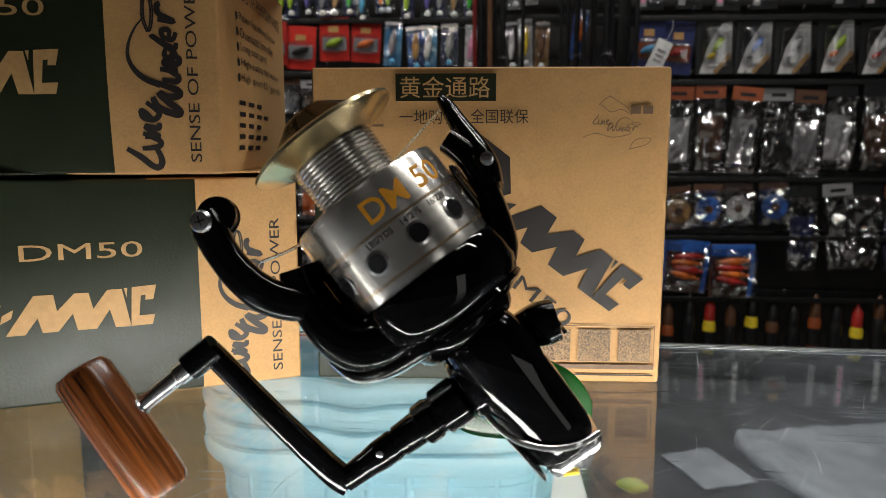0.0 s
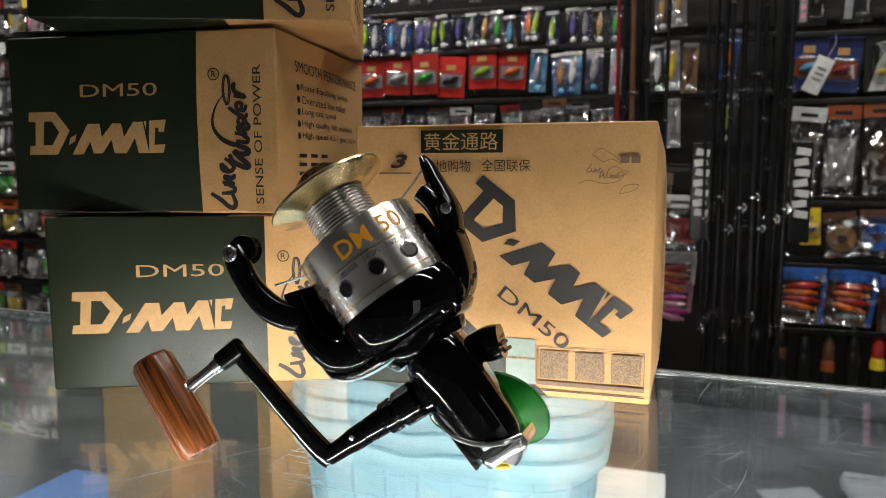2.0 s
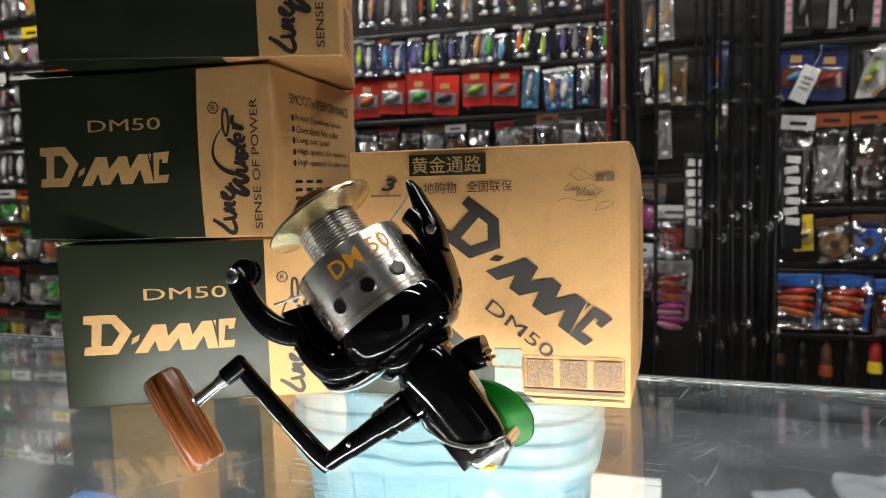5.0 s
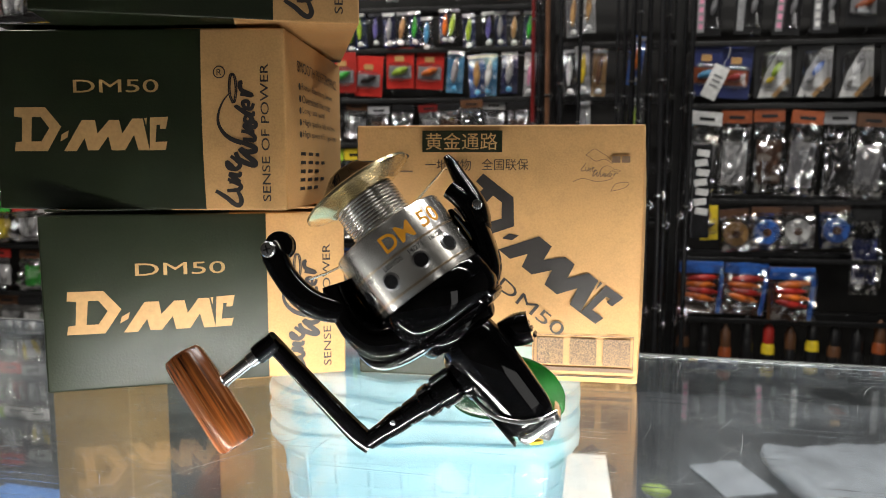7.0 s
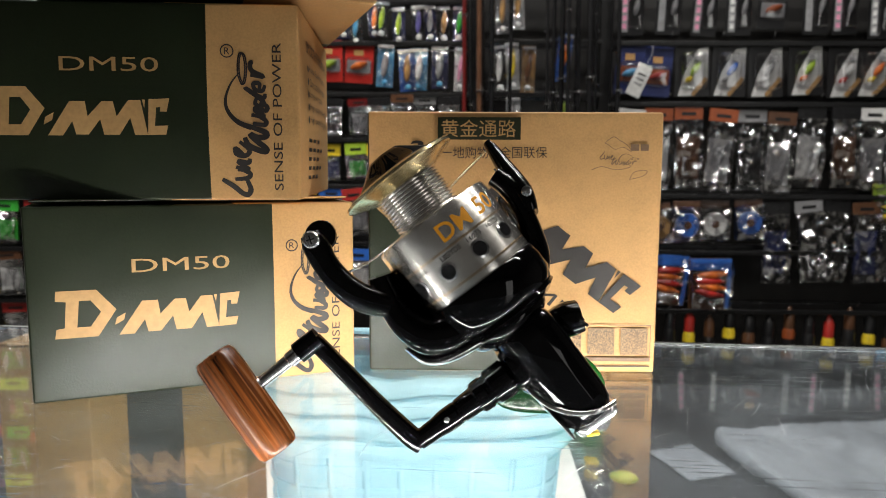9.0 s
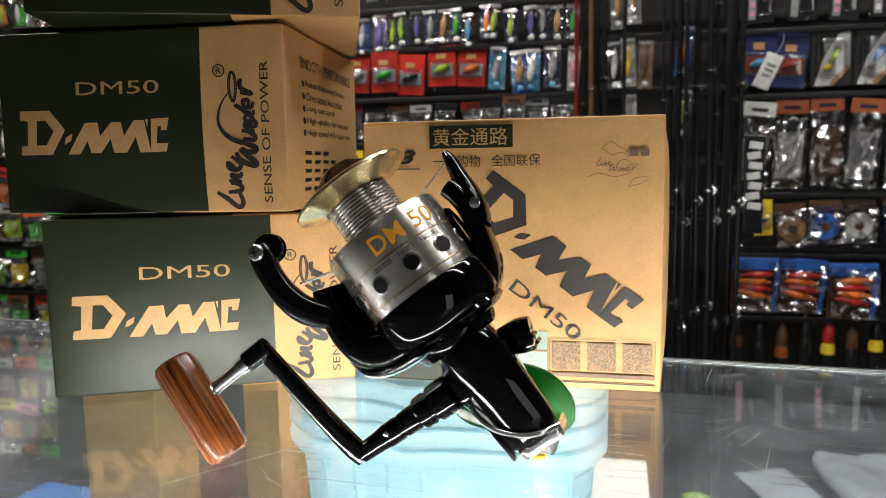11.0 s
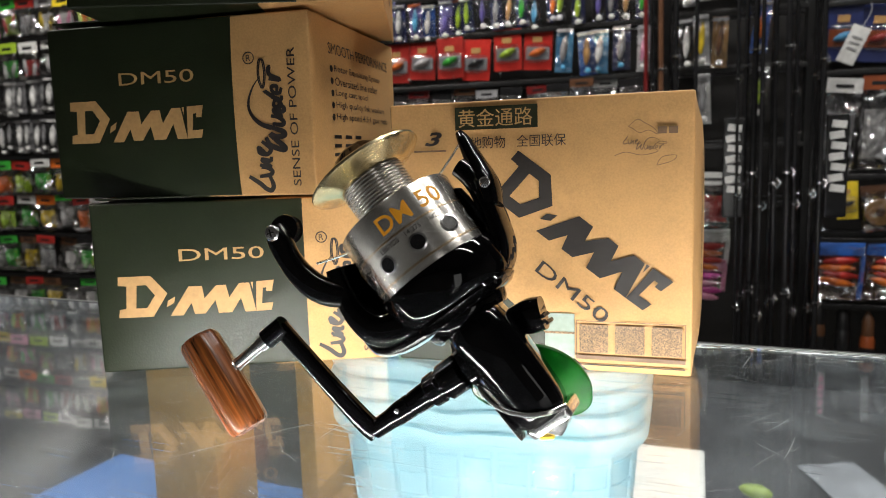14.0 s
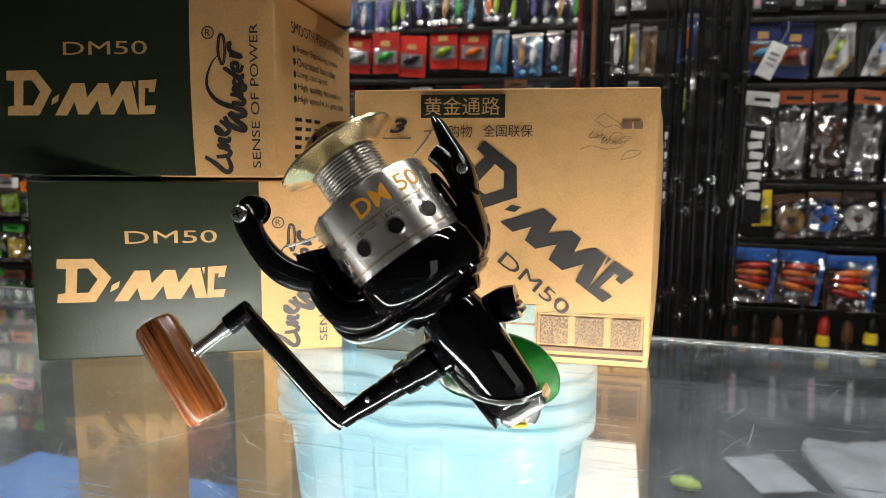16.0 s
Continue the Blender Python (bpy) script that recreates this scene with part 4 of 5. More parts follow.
def shared(key, build, mats):
    """One mesh for all alike pieces."""
    if key not in made:
        ob = link(key[0], build(), mats)
        made[key] = ob.data
        bpy.data.objects.remove(ob)
    return made[key]


def piece(name, key, build, mat, parent, at=None, label=""):
    ob = new(name, shared((name, *key, mat.name), build, mat))
    ob.parent = parent
    if at is not None:
        ob.matrix_basis = at
    if label:
        ob["label"] = label
    return ob


def lure_bm(l, r):
    prof = [(r * 0.10, -l / 2), (r * 0.55, -l * 0.40), (r * 0.95, -l * 0.15), (r, l * 0.05), (r * 0.7, l * 0.33), (r * 0.25, l * 0.46), (r * 0.45, l * 0.5)]
    return lathe(prof, 10)


def bag_bm(w, h, d, seed):
    def crumple(q):
        k = 1 - (abs(q.z) / (h / 2)) ** 4
        n = noise.noise(Vector((q.x * 30, q.z * 26, seed * 3.7))) + 0.6 * noise.noise(Vector((q.x * 85, q.z * 70, seed)))
        return (q.x * (1 + 0.05 * noise.noise(Vector((q.z * 30, seed, 1)))), q.y * (0.15 + 0.85 * max(0, k)) + 1.0 * d * n * (-1 if q.y < 0 else 0.2), q.z)
    return rbox(w, d, h, 0.002, (9, 1, 16), shape=crumple)


def fold_bm(w, h, seed):
    return rbox(w, 0.002, h, 0.0006, (5, 1, 6), shape=lambda q: (q.x, q.y + 0.004 * noise.noise(Vector((q.x * 20, q.z * 14, seed))), q.z))


def hang(name, x, z, label, category, tilt=0.0, y=0.0, group=""):
    if name.endswith("pack") or name.endswith("bag") or name == "line_coil":  # nothing hangs quite straight
        tilt, x, z, y = tilt + sway.gauss(0, 2.6), x + sway.gauss(0, 0.0045), z + sway.gauss(0, 0.004), y - abs(sway.gauss(0, 0.012))
    return empty(name, WALL @ pose(x, y, z, 0, tilt, 0), label, category, group)


def carded_lure(x, z, card, lure, w=0.073, h=0.104, tilt=0.0, y=0.0, panel="grey", label=""):
    """A hanging card with a window, a lure in it and a printed head; its top centre at (x, z)."""
    r = hang("lure_pack", x, z, label or f"{card} carded fishing lure hanging on the rack".replace("_", " "), "lure pack", tilt, y, "carded lures")
    piece("card", (w, h), lambda: rbox(w, 0.003, h, 0.001, (2, 1, 2)), TINT[card], r, pose(0, 0, -h / 2))
    piece("window", (w, h), lambda: rbox(w * 0.82, 0.004, h * 0.30, 0.0018, (4, 1, 3)), TINT[panel], r, pose(0, -0.0025, -h * 0.60))
    piece("lure", (w,), lambda: lure_bm(w * 0.62, w * 0.13), TINT[lure], r, pose(0, -0.009, -h * 0.58, 0, 68, 0))
    piece("head_mark", (w,), lambda: rbox(w * 0.34, 0.002, h * 0.13, 0.0006), TINT["tan"], r, pose(-0.002, -0.0022, -h * 0.27))
    piece("blister", (w, h), lambda: rbox(w * 0.86, 0.016, h * 0.42, 0.006, (4, 1, 4), 0.002), FILM, r, pose(0, -0.008, -h * 0.60), "clear blister")
    return r


def slim_pack(x, z, back, lure, w=0.032, h=0.092, top="white", tilt=0.0, y=0.0, tail="white"):
    """A slim clear pack with a long lure, a pale head strip and a pale foot."""
    r = hang("slim_lure_pack", x, z, f"slim clear lure pack with {back} card".replace("_", " "), "lure pack", tilt, y, "slim lure packs")
    piece("card", (w, h), lambda: rbox(w * 0.95, 0.002, h, 0.0008), TINT[back], r, pose(0, 0.004, -h / 2))
    piece("head_strip", (w,), lambda: rbox(w * 0.92, 0.005, 0.007, 0.001), TINT[top], r, pose(0, -0.002, -0.006))
    piece("lure", (w, h), lambda: lure_bm(h * 0.62, w * 0.20), TINT[lure], r, pose(0, -0.006, -h * 0.48, 0, 6, 0))
    piece("foot", (w,), lambda: lathe([(0.003, -0.006), (0.007, -0.004), (0.0075, 0.002), (0.003, 0.006)], 10), TINT[tail], r, pose(0, -0.006, -h * 0.90))
    piece("sleeve", (w, h, int(x * 100) % 4), lambda: bag_bm(w, h * 0.96, 0.014, int(x * 100) % 4), FILM, r, pose(0, -0.004, -h / 2), "clear sleeve")
    return r


def slanted_pack(x, z, lure, lure2="white", w=0.088, h=0.125):
    """A black card with a white slanted panel, a lure and a golden stripe."""
    r = hang("slanted_lure_pack", x, z, f"black lure pack with white slanted panel and {lure} lure".replace("_", " "), "lure pack", group="slanted lure packs")
    piece("card", (w, h), lambda: rbox(w, 0.003, h, 0.001), TINT["black"], r, pose(0, 0, -h / 2))

    def panel():
        bm = flat([[(-0.40 * w, -0.98 * h), (0.02 * w, -0.98 * h), (0.44 * w, -0.62 * h), (0.44 * w, -0.02 * h), (0.18 * w, -0.05 * h), (-0.20 * w, -0.50 * h)]], 0)
        bmesh.ops.solidify(bm, geom=bm.faces[:], thickness=0.0015)
        return bm
    piece("panel", (w, h), panel, TINT["white"], r, pose(0, -0.003, 0))
    piece("stripe", (w,), lambda: rbox(0.010, 0.0015, 0.055, 0.0005), TINT["tan"], r, pose(0.20 * w, -0.0048, -0.80 * h, 0, 40, 0))
    piece("lure", (w,), lambda: lure_bm(0.040, 0.0085), TINT[lure], r, pose(0.06 * w, -0.012, -0.46 * h, 0, 35, 0))
    piece("lure_tail", (w,), lambda: lure_bm(0.022, 0.007), TINT[lure2], r, pose(-0.12 * w, -0.012, -0.66 * h, 0, 60, 0))
    piece("hook", (w,), lambda: lathe([(0.006, -0.002), (0.008, 0), (0.006, 0.002)], 10), TINT["grey"], r, pose(0.12 * w, -0.010, -0.25 * h, 70, 0, 0))
    piece("blister", (w, h), lambda: rbox(w * 0.72, 0.016, h * 0.72, 0.007, (4, 1, 4), 0.003), FILM, r, pose(0.03 * w, -0.012, -h * 0.50), "clear blister")
    return r


def header_bag(x, z, head, fill, w=0.074, h=0.20, hh=0.030, tilt=0.0, y=0.0, seed=1, fill2=None):
    """A clear bag stapled under a printed header, with soft baits or tackle in it."""
    r = hang("bait_bag", x, z, f"crumpled clear bag with {head} header and {fill} contents".replace("_", " "), "bait bag", tilt, y, "bagged baits")
    piece("header", (w, hh), lambda: rbox(w, 0.004, hh, 0.001), TINT[head], r, pose(0, 0, -hh / 2))
    piece("header_bar", (w, hh), lambda: rbox(w * 0.5, 0.0015, hh * 0.24, 0.0004), TINT["black"], r, pose(0, -0.0025, -hh * 0.55))
    piece("insert", (w, h, seed % 3), lambda: fold_bm(w * 0.78, (h - hh) * 0.62, seed % 3), TINT[fill2 or fill], r, pose(0.002, 0.006, -hh - (h - hh) * 0.56))
    for i in range(0, 3, 2):
        piece("bait", (w, h), lambda: lure_bm(h * 0.42, w * 0.085), TINT[fill if i != 1 or not fill2 else fill2], r, pose((i - 1) * w * 0.25, 0.002, -hh - (h - hh) * (0.55 + 0.08 * ((i * 7 + seed) % 3 - 1)), 0, (i - 1) * 9 + seed * 5 % 11, 0))
    piece("bag", (w, h, seed % 5), lambda: bag_bm(w * 0.97, h - hh, 0.022, seed % 5 + 1), BAG_FILM, r, pose(0, -0.004, -hh - (h - hh) / 2), "crumpled clear bag")
    return r


def framed_bag(x, z, edge, fill, fill2, w=0.105, h=0.135, seed=2):
    """A wide bag with a coloured border and bright soft baits behind its window."""
    r = hang("wide_bait_bag", x, z, f"wide {edge} edged bag of {fill} soft baits", "bait bag", group="wide bait bags")
    piece("back", (w, h, seed), lambda: fold_bm(w, h, seed), TINT["brown"], r, pose(0, 0.006, -h / 2))
    piece("top_band", (w, seed), lambda: rbox(w, 0.006, 0.030, 0.002, (6, 1, 2), shape=lambda q: (q.x, q.y - 0.004 * math.cos(q.x * 40), q.z)), TINT[edge], r, pose(0, -0.004, -0.015))
    piece("side_band", (w, h), lambda: rbox(0.010, 0.005, h * 0.76, 0.002), TINT[edge], r, pose(w / 2 - 0.006, -0.003, -h * 0.60, 0, 4, 0))
    for i in range(4):
        piece("bait", (w, 1), lambda: lure_bm(w * 0.70, 0.010), TINT[(fill, fill2)[i % 2]], r, pose(0.002 - 0.006 * (i % 2), -0.008, -0.042 - 0.016 * i, 0, 86 + 5 * i, 0))
    piece("bag", (w, h, seed), lambda: bag_bm(w * 0.96, h * 0.9, 0.024, seed), FILM, r, pose(0, -0.010, -h * 0.52), "clear window film")
    return r


def strip_pack(x, z, band, w=0.062, h=0.125):
    r = hang("strip_pack", x, z, f"black tackle pack with a {band} lettered strip", "tackle pack", group="black tackle packs")
    piece("card", (w, h), lambda: rbox(w, 0.003, h, 0.001), TINT["black"], r, pose(0, 0, -h / 2))
    piece("strip", (w, h), lambda: rbox(w * 0.26, 0.002, h * 0.86, 0.0006), TINT["grey"], r, pose(-w * 0.28, -0.002, -h * 0.5))
    for i in range(5):
        piece("letter_bar", (w,), lambda: rbox(w * 0.16, 0.0012, h * 0.10, 0.0003), TINT[band], r, pose(-w * 0.28, -0.0036, -h * (0.18 + 0.16 * i)))
    piece("lure", (w, h), lambda: lure_bm(0.045, 0.007), TINT["grey"], r, pose(w * 0.18, -0.008, -h * 0.45, 0, 12, 0))
    piece("blister", (w, h), lambda: rbox(w * 0.56, 0.014, h * 0.72, 0.005, (3, 1, 5), 0.002), FILM, r, pose(w * 0.16, -0.008, -h * 0.5), "clear blister")
    return r


def coil_pack(x, z, colour, seed):
    r = hang("line_coil", x, z, f"bagged round coil with a {colour} label", "line coil", group="bagged coils")
    piece("coil", (1,), lambda: moved(lathe([(0.020, -0.006), (0.029, -0.006), (0.031, 0), (0.029, 0.006), (0.020, 0.006)], 24), pose(0, 0, 0, 90, 0, 0)), TINT[colour], r, pose(0, -0.006, -0.062))
    piece("hub", (1,), lambda: moved(lathe([(0.006, -0.004), (0.012, -0.002), (0.010, 0.005)], 16), pose(0, 0, 0, 90, 0, 0)), TINT["brown"], r, pose(0, -0.008, -0.062))
    piece("header", (2,), lambda: rbox(0.07, 0.003, 0.022, 0.001), TINT["brown"], r, pose(0, 0, -0.011))
    piece("bag", (seed % 3,), lambda: bag_bm(0.074, 0.092, 0.026, seed), BAG_FILM, r, pose(0, -0.006, -0.060), "crumpled clear bag")
    return r


def stick(x, z, low, high, h=0.15):
    r = hang("bait_bottle", x, z, f"{high} and {low} bait bottle on the low shelf", "bottle", group="bait bottles")
    piece("bottle", (h,), lambda: lathe([(0.013, -h), (0.016, -h + 0.004), (0.016, -h * 0.45), (0.012, -h * 0.36)], 16), TINT[low], r)
    piece("cap", (h,), lambda: lathe([(0.013, -h * 0.38), (0.013, -h * 0.14), (0.009, -h * 0.08), (0.003, 0)], 16), TINT[high], r)
    piece("label", (h,), lambda: lathe([(0.0162, -h * 0.86), (0.0165, -h * 0.84), (0.0165, -h * 0.58), (0.0162, -h * 0.56)], 16), TINT["black"], r)
    return r


def rod(x, z0, z1, r0, colour, y=-0.10, lean=0.0, rings=True):
    """An upright fishing rod with guides and a bright ferrule."""
    r = hang("fishing_rod", x, z0, f"{colour} fishing rod standing in the rack".replace("_", " "), "fishing rod", lean, y, "standing rods")
    l = z1 - z0
    piece("blank", (r0, l), lambda: lathe([(r0 * 1.5, 0), (r0 * 1.5, l * 0.18), (r0, l * 0.19), (r0 * 0.8, l)], 12), TINT[colour] if colour != "black" else BLACK_SATIN, r)
    if rings:
        for i in range(6):
            piece("guide", (r0,), lambda: moved(lathe([(r0 * 1.0, -0.002), (r0 * 1.5, -0.0015), (r0 * 1.5, 0.0015), (r0 * 1.0, 0.002)], 12), pose(0, 0, 0)), CHROME, r, pose(0, 0, l * (0.22 + 0.13 * i)))
            piece("guide_loop", (r0,), lambda: sweep([(0.0, -r0, -0.010), (0.0, -r0 - 0.008, 0.0), (0.0, -r0, 0.010)], 0.0009, None, 6, up=(1, 0, 0), per=4), CHROME, r, pose(0, 0, l * (0.22 + 0.13 * i), 0, 0, 40 * i))
    return r


def rail(x0, x1, z, y=0.05, deep=0.05):
    r = empty("rack_rail", WALL @ pose((x0 + x1) / 2, y, z), "black steel rail of the tackle rack", "rack", "rack rails")
    part("bar", rbox(x1 - x0, 0.02, 0.022, 0.002), RACK, r)
    part("lip", rbox(x1 - x0, 0.008, 0.012, 0.002, centre=(0, -deep - 0.012, -0.004)), RACK, r)
    n = max(2, int((x1 - x0) / 0.12))
    for i in range(n + 1):
        piece("prong", (deep,), lambda: sweep([(0, 0.0, 0), (0, -deep, 0), (0, -deep - 0.012, 0.010)], 0.0022, None, 6, per=0, up=(1, 0, 0)), CHROME, r, pose(-(x1 - x0) / 2 + 0.01 + i * (x1 - x0 - 0.02) / n, -0.008, 0.012))
    return r


rng = random.Random(7)
# rails behind the rows
for x0, x1, zs in ((-0.80, 0.10, (0.655, 0.515, 0.412, 0.285, 0.170, 0.050, -0.10, -0.25)), (0.46, 1.75, (0.565, 0.412, 0.262, 0.030, -0.115, -0.27)), (-2.70, -0.86, (0.80, 0.66, 0.52, 0.40, 0.27, 0.14, 0.02, -0.12, -0.26))):
    for z in zs:
        rail(x0, x1, z)
for z in (0.566, 0.416, 0.286, 0.108, -0.03):
    rail(0.135, 0.425, z)
# uprights
for x in (-0.83, 0.115, 0.445, 1.78, -1.75):
    up = empty("rack_post", WALL @ pose(x, 0.06, -0.95), "black steel post of the tackle rack", "rack", "rack posts")
    part("post", rbox(0.03, 0.03, 2.3, 0.003, centre=(0, 0, 1.15)), RACK, up)
    part("foot_plate", rbox(0.08, 0.12, 0.012, 0.003, centre=(0, 0, 0.006)), RACK, up)

# middle section, from the top row down
for i, x in enumerate(np.arange(-0.76, 0.08, 0.043)):
    slim_pack(float(x), 0.645, ("black", "navy", "brown", "grey")[i % 4], ("grey", "white", "dull_orange", "lime", "white", "tan")[i % 6], h=0.105, top="black" if i % 3 else "grey")
for i, x in enumerate(np.arange(-0.76, -0.385, 0.0405)):
    slim_pack(float(x), 0.505, ("purple", "navy", "purple", "blue")[i % 4], ("white", "sky", "white", "purple", "lime")[i % 5], 0.038, 0.098, "grey" if i % 3 else "dull_orange", rng.uniform(-3, 3))
for i, x in enumerate(np.arange(-0.375, 0.09, 0.036)):
    slim_pack(float(x), 0.505 + 0.006 * math.sin(i * 2.1), "black" if i % 2 else "navy", ("lime", "purple", "grey", "tan", "green", "sky", "orange", "lime")[i % 8], 0.034, 0.088, "white" if i % 4 < 3 else "grey", rng.uniform(-2, 2))
for x, card, lure in ((-0.645, "red", "green"), (-0.572, "red", "orange"), (-0.498, "red", "white"), (-0.425, "red", "green"), (-0.352, "bright_red", "black"), (-0.270, "bright_red", "lime"), (-0.198, "bright_red", "orange")):
    carded_lure(x, 0.402 + (0.010 if x > -0.3 else 0), card, lure)
for i, x in enumerate((-0.120, -0.072, -0.030, 0.015)):
    slim_pack(x, 0.402, ("sky", "blue", "sky", "navy")[i], ("grey", "tan", "white", "grey")[i], 0.044, 0.106, "white", tail="sky")
slim_pack(0.068, 0.402, "white", "pink", 0.030, 0.108, "grey", 4)
for i, x in enumerate(np.arange(-0.76, 0.09, 0.062)):
    header_bag(float(x), 0.272, ("black", "brown", "grey", "black", "dark_red")[i % 5], ("grey", "brown", "black")[i % 3], 0.058, 0.094, 0.02, seed=i)
    header_bag(float(x), 0.158, ("yellow", "lime", "yellow", "green")[i % 4], ("green", "white", "navy")[i % 3], 0.056, 0.094, 0.03, seed=i + 2)
for i, x in enumerate(np.arange(-0.76, 0.09, 0.07)):
    header_bag(float(x), 0.040, ("red", "dull_orange", "yellow", "blue")[i % 4], ("orange", "yellow", "grey")[i % 3], 0.062, 0.12, 0.03, seed=i + 1)
    header_bag(float(x), -0.112, ("black", "grey", "blue")[i % 3], ("grey", "red", "white")[i % 3], 0.062, 0.12, 0.03, seed=i + 3)

# standing rods, with a few packs between them
for i, x in enumerate((0.085, 0.105, 0.125, 0.150, 0.178, 0.282, 0.290, 0.305, 0.325, 0.345, 0.362, 0.385, 0.402, 0.420, 0.440)):
    rod(x, -0.93, 0.95 + 0.05 * (i % 4), (0.0055, 0.0042, 0.0062, 0.0075)[i % 4], ("dark_red", "black", "brown", "black", "black", "black", "black", "black")[i % 8] if i < 6 else "black", -0.10 - 0.025 * (i % 3), rng.uniform(-0.7, 0.7))
for x, z, back, lure in ((0.165, 0.555, "grey", "tan"), (0.212, 0.560, "white", "tan"), (0.158, 0.405, "black", "white"), (0.195, 0.405, "white", "yellow"), (0.240, 0.405, "tan", "brown"), (0.335, 0.430, "blue", "orange"), (0.200, 0.275, "white", "grey"), (0.330, 0.280, "black", "lime")):
    slim_pack(x, z, back, lure, 0.036, 0.115, "grey", rng.uniform(-4, 4), -0.02)
for x, z, fill in ((0.165, 0.10, "magenta"), (0.150, -0.04, "red"), (0.228, 0.045, "bright_red")):
    header_bag(x, z, "brown" if fill == "magenta" else "white", fill, 0.085, 0.13, 0.03, y=-0.03, seed=int(x * 100))
framed_bag(0.228, -0.090, "white", "bright_red", "orange", 0.095, 0.085, 6)
framed_bag(0.222, -0.165, "pink", "magenta", "pink", 0.090, 0.080, 7)
for x in (0.268, 0.472):  # lettered dark banners, their writing as pale bars
    b = hang("rod_sleeve", x, 0.165, "black rod sleeve with pale lettered bars", "rod sleeve", y=-0.13, group="rod sleeves")
    part("sleeve", rbox(0.044, 0.012, 0.22, 0.004, centre=(0, 0, -0.11)), BLACK_SATIN, b)
    for i in range(7):
        piece("letter_bar", (9,), lambda: rbox(0.028, 0.002, 0.015, 0.0008), TINT["white"], b, pose(0.002 * (-1) ** i, -0.007, -0.022 - i * 0.0225, 0, 8 * (-1) ** i, 0))

# right-hand section
for i, x in enumerate(np.arange(0.50, 1.72, 0.088)):
    (strip_pack if i % 5 != 4 else lambda x, z, b: carded_lure(x, z, "black", "dull_orange", 0.07, 0.115))(float(x), 0.552, ("pink", "grey", "pink", "white")[i % 4])
carded_lure(0.500, 0.402, "navy", "sky", 0.072, 0.125, panel="dull_orange")
carded_lure(0.565, 0.402, "navy", "red", 0.072, 0.125, 2, 0.01, panel="dull_orange")
tag = hang("price_tag", 0.520, 0.350, "pale paper tag hanging askew from the rail", "tag", 24, -0.09)
part("paper", rbox(0.036, 0.0015, 0.080, 0.0005, (2, 1, 4), shape=lambda q: (q.x, q.y + q.z * q.z * 1.2, q.z), centre=(0, 0, -0.045)), TINT["white"], tag)
part("string", sweep([(0, 0, -0.006), (0.004, 0.02, 0.03), (0, 0.05, 0.055)], 0.0007, None, 6), TINT["grey"], tag)
for i in range(3):
    piece("print_bar", (3,), lambda: rbox(0.020, 0.0008, 0.004, 0.0002), TINT["grey"], tag, pose(0, -0.0018, -0.030 - i * 0.012))
for x, lure, tail in ((0.655, "lime", "yellow"), (0.745, "blue", "grey"), (0.838, "grey", "white"), (0.930, "lime", "orange"), (1.030, "white", "red"), (1.110, "orange", "yellow")):
    slanted_pack(x, 0.402, lure, tail)
for i, x in enumerate((1.205, 1.30, 1.39, 1.48, 1.57, 1.66)):
    carded_lure(x, 0.402, ("sky", "green", "blue", "sky")[i % 4], ("lime", "green", "yellow")[i % 3], 0.078, 0.125)
# one fill in five is white, standing in for bright highlights on the film
for i, x in enumerate(np.arange(0.505, 1.70, 0.076)):
    header_bag(float(x), 0.250 + rng.uniform(-0.006, 0.004), ("white", "dull_orange", "dull_orange", "dull_orange", "grey", "brown", "black", "black")[i % 8], ("grey", "white", "brown", "grey", "black")[i % 5], 0.072, 0.205, 0.032, rng.uniform(-3, 3), -0.01 * (i % 2), i)
coil_pack(0.575, 0.012, "tan", 1)
coil_pack(0.655, 0.012, "blue", 2)
coil_pack(0.735, 0.018, "white", 3)
coil_pack(0.810, 0.012, "blue", 4)
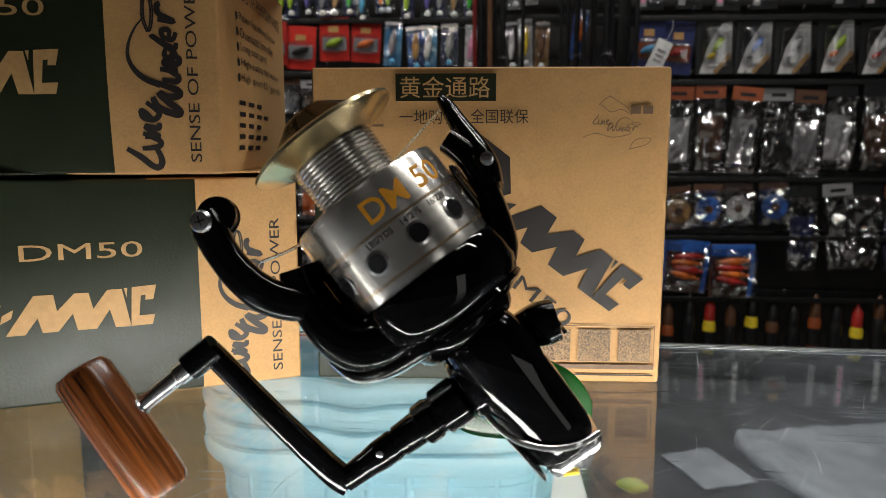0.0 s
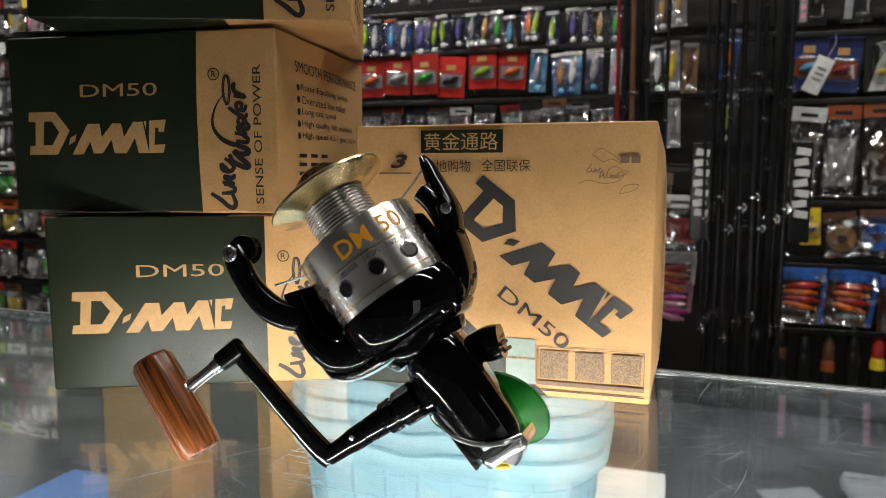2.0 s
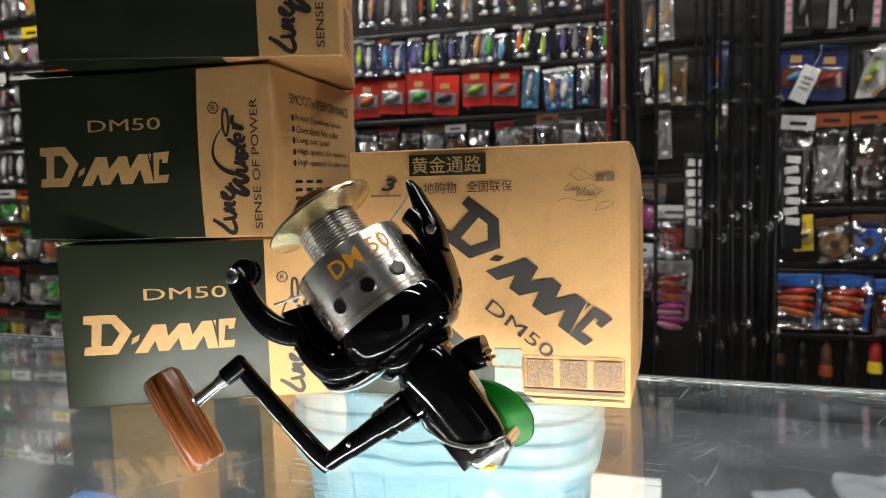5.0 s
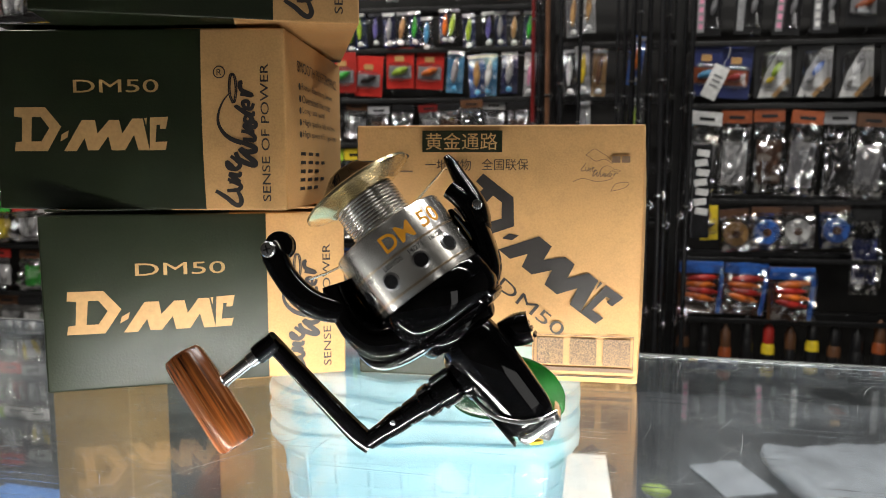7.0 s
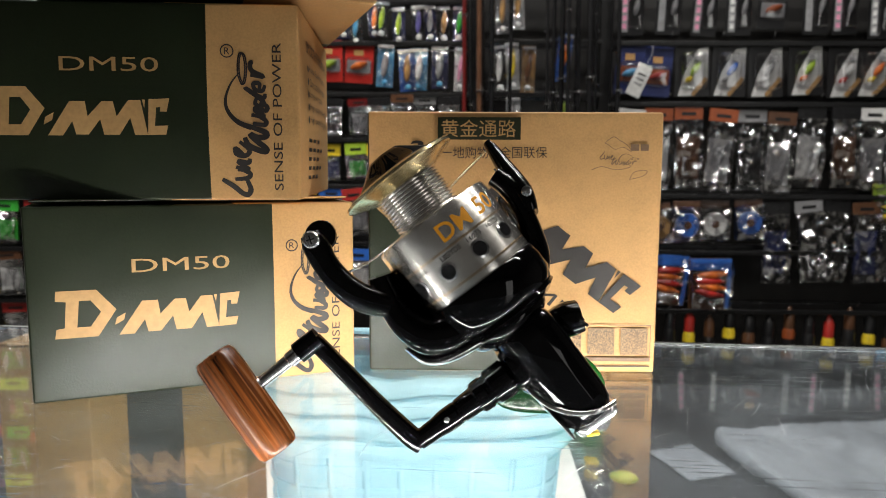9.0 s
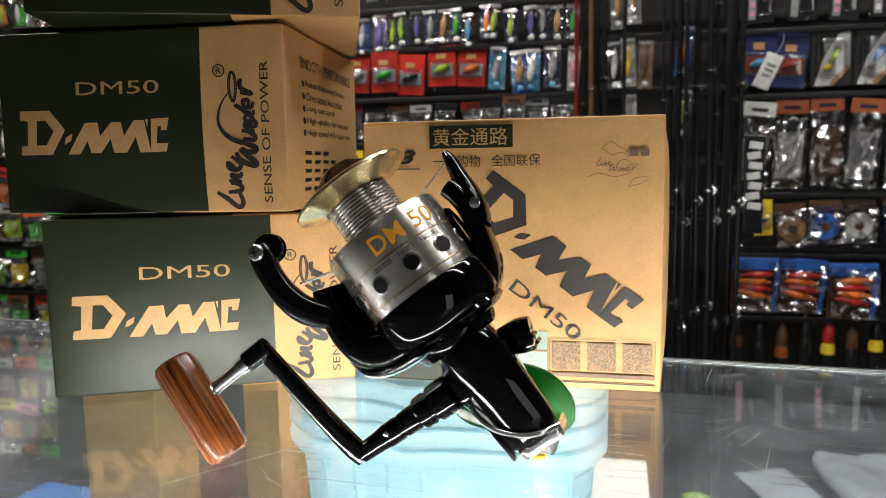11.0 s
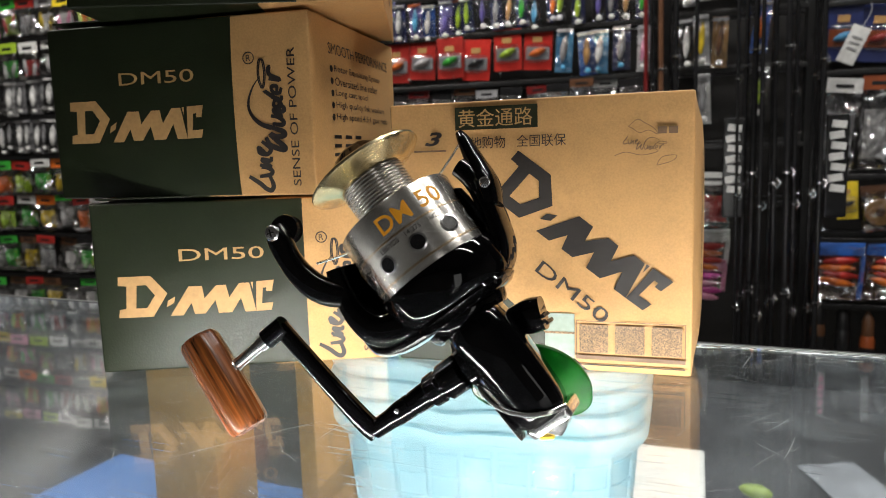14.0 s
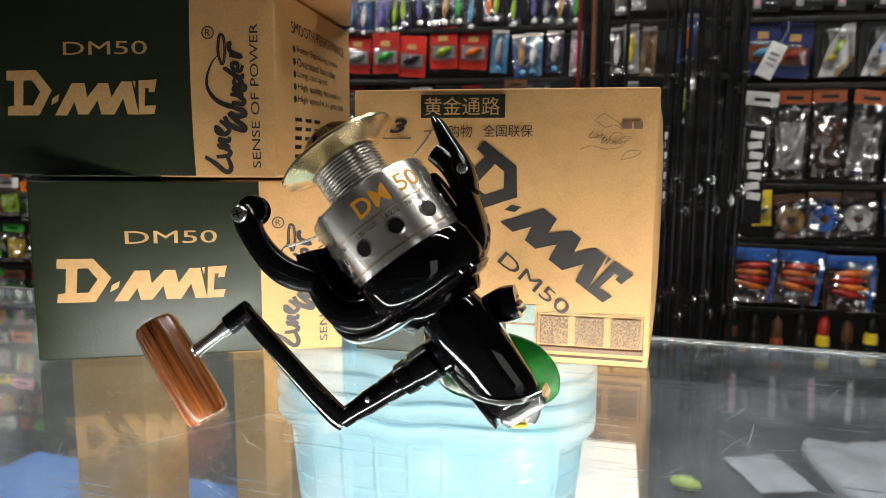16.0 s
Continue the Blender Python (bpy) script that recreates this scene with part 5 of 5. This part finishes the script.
c = carded_lure(0.508, 0.010, "yellow", "black", 0.042, 0.085, panel="yellow")
for i, x in enumerate(np.arange(0.890, 1.70, 0.074)):
    header_bag(float(x), 0.020 + rng.uniform(-0.01, 0.006), ("black", "grey", "black", "brown")[i % 4], ("navy", "black", "black")[i % 3], 0.070, 0.21, 0.03, rng.uniform(-5, 5), 0, i + 1)
framed_bag(0.505, -0.128, "blue", "bright_red", "orange")
framed_bag(0.612, -0.128, "blue", "bright_red", "orange", seed=3)
framed_bag(0.720, -0.120, "blue", "orange", "bright_red", seed=4)
green = framed_bag(1.21, 0.055, "lime", "green", "yellow", 0.16, 0.10, 5)
for i, x in enumerate(np.arange(0.47, 1.72, 0.052)):
    stick(float(x), -0.262 - 0.012 * (i % 3), ("brown", "black", "dull_orange", "black", "yellow", "black", "yellow")[i % 7], ("black", "black", "brown", "black", "red", "brown", "black")[i % 7])

# far section, beyond the stack
palette = ("orange", "white", "yellow", "green", "white", "pink", "red", "white", "lime", "grey")
for j, z in enumerate((0.790, 0.650, 0.510, 0.390, 0.260, 0.130, 0.010, -0.130, -0.270)):
    for i, x in enumerate(np.arange(-2.45, -0.88, 0.082)):
        k = (i * 3 + j * 5) % 10
        if j in (0, 1, 2):
            header_bag(float(x), z, palette[k], palette[(k + 3) % 10], 0.078, 0.122, 0.034, rng.uniform(-4, 4), 0, i + j, palette[(k + 5) % 10])
        elif j in (3, 4):
            slim_pack(float(x), z, ("white", "grey", "black")[i % 3], "white", 0.052, 0.112, "white")
            slim_pack(float(x) + 0.041, z, ("grey", "black")[i % 2], ("white", "grey")[i % 2], 0.034, 0.104, "grey")
        elif j in (5, 6):
            header_bag(float(x), z, ("white", "orange", "green", "red")[(i + j) % 4], ("orange", "lime", "green", "yellow", "white")[(i + j) % 5], 0.080, 0.118, 0.03, 0, 0, i)
        else:
            header_bag(float(x), z, ("brown", "black", "green", "brown", "red")[(i + j) % 5], ("grey", "yellow", "green", "white")[(i * 3 + j) % 4], 0.076, 0.12, 0.025, 0, 0, i + 2)
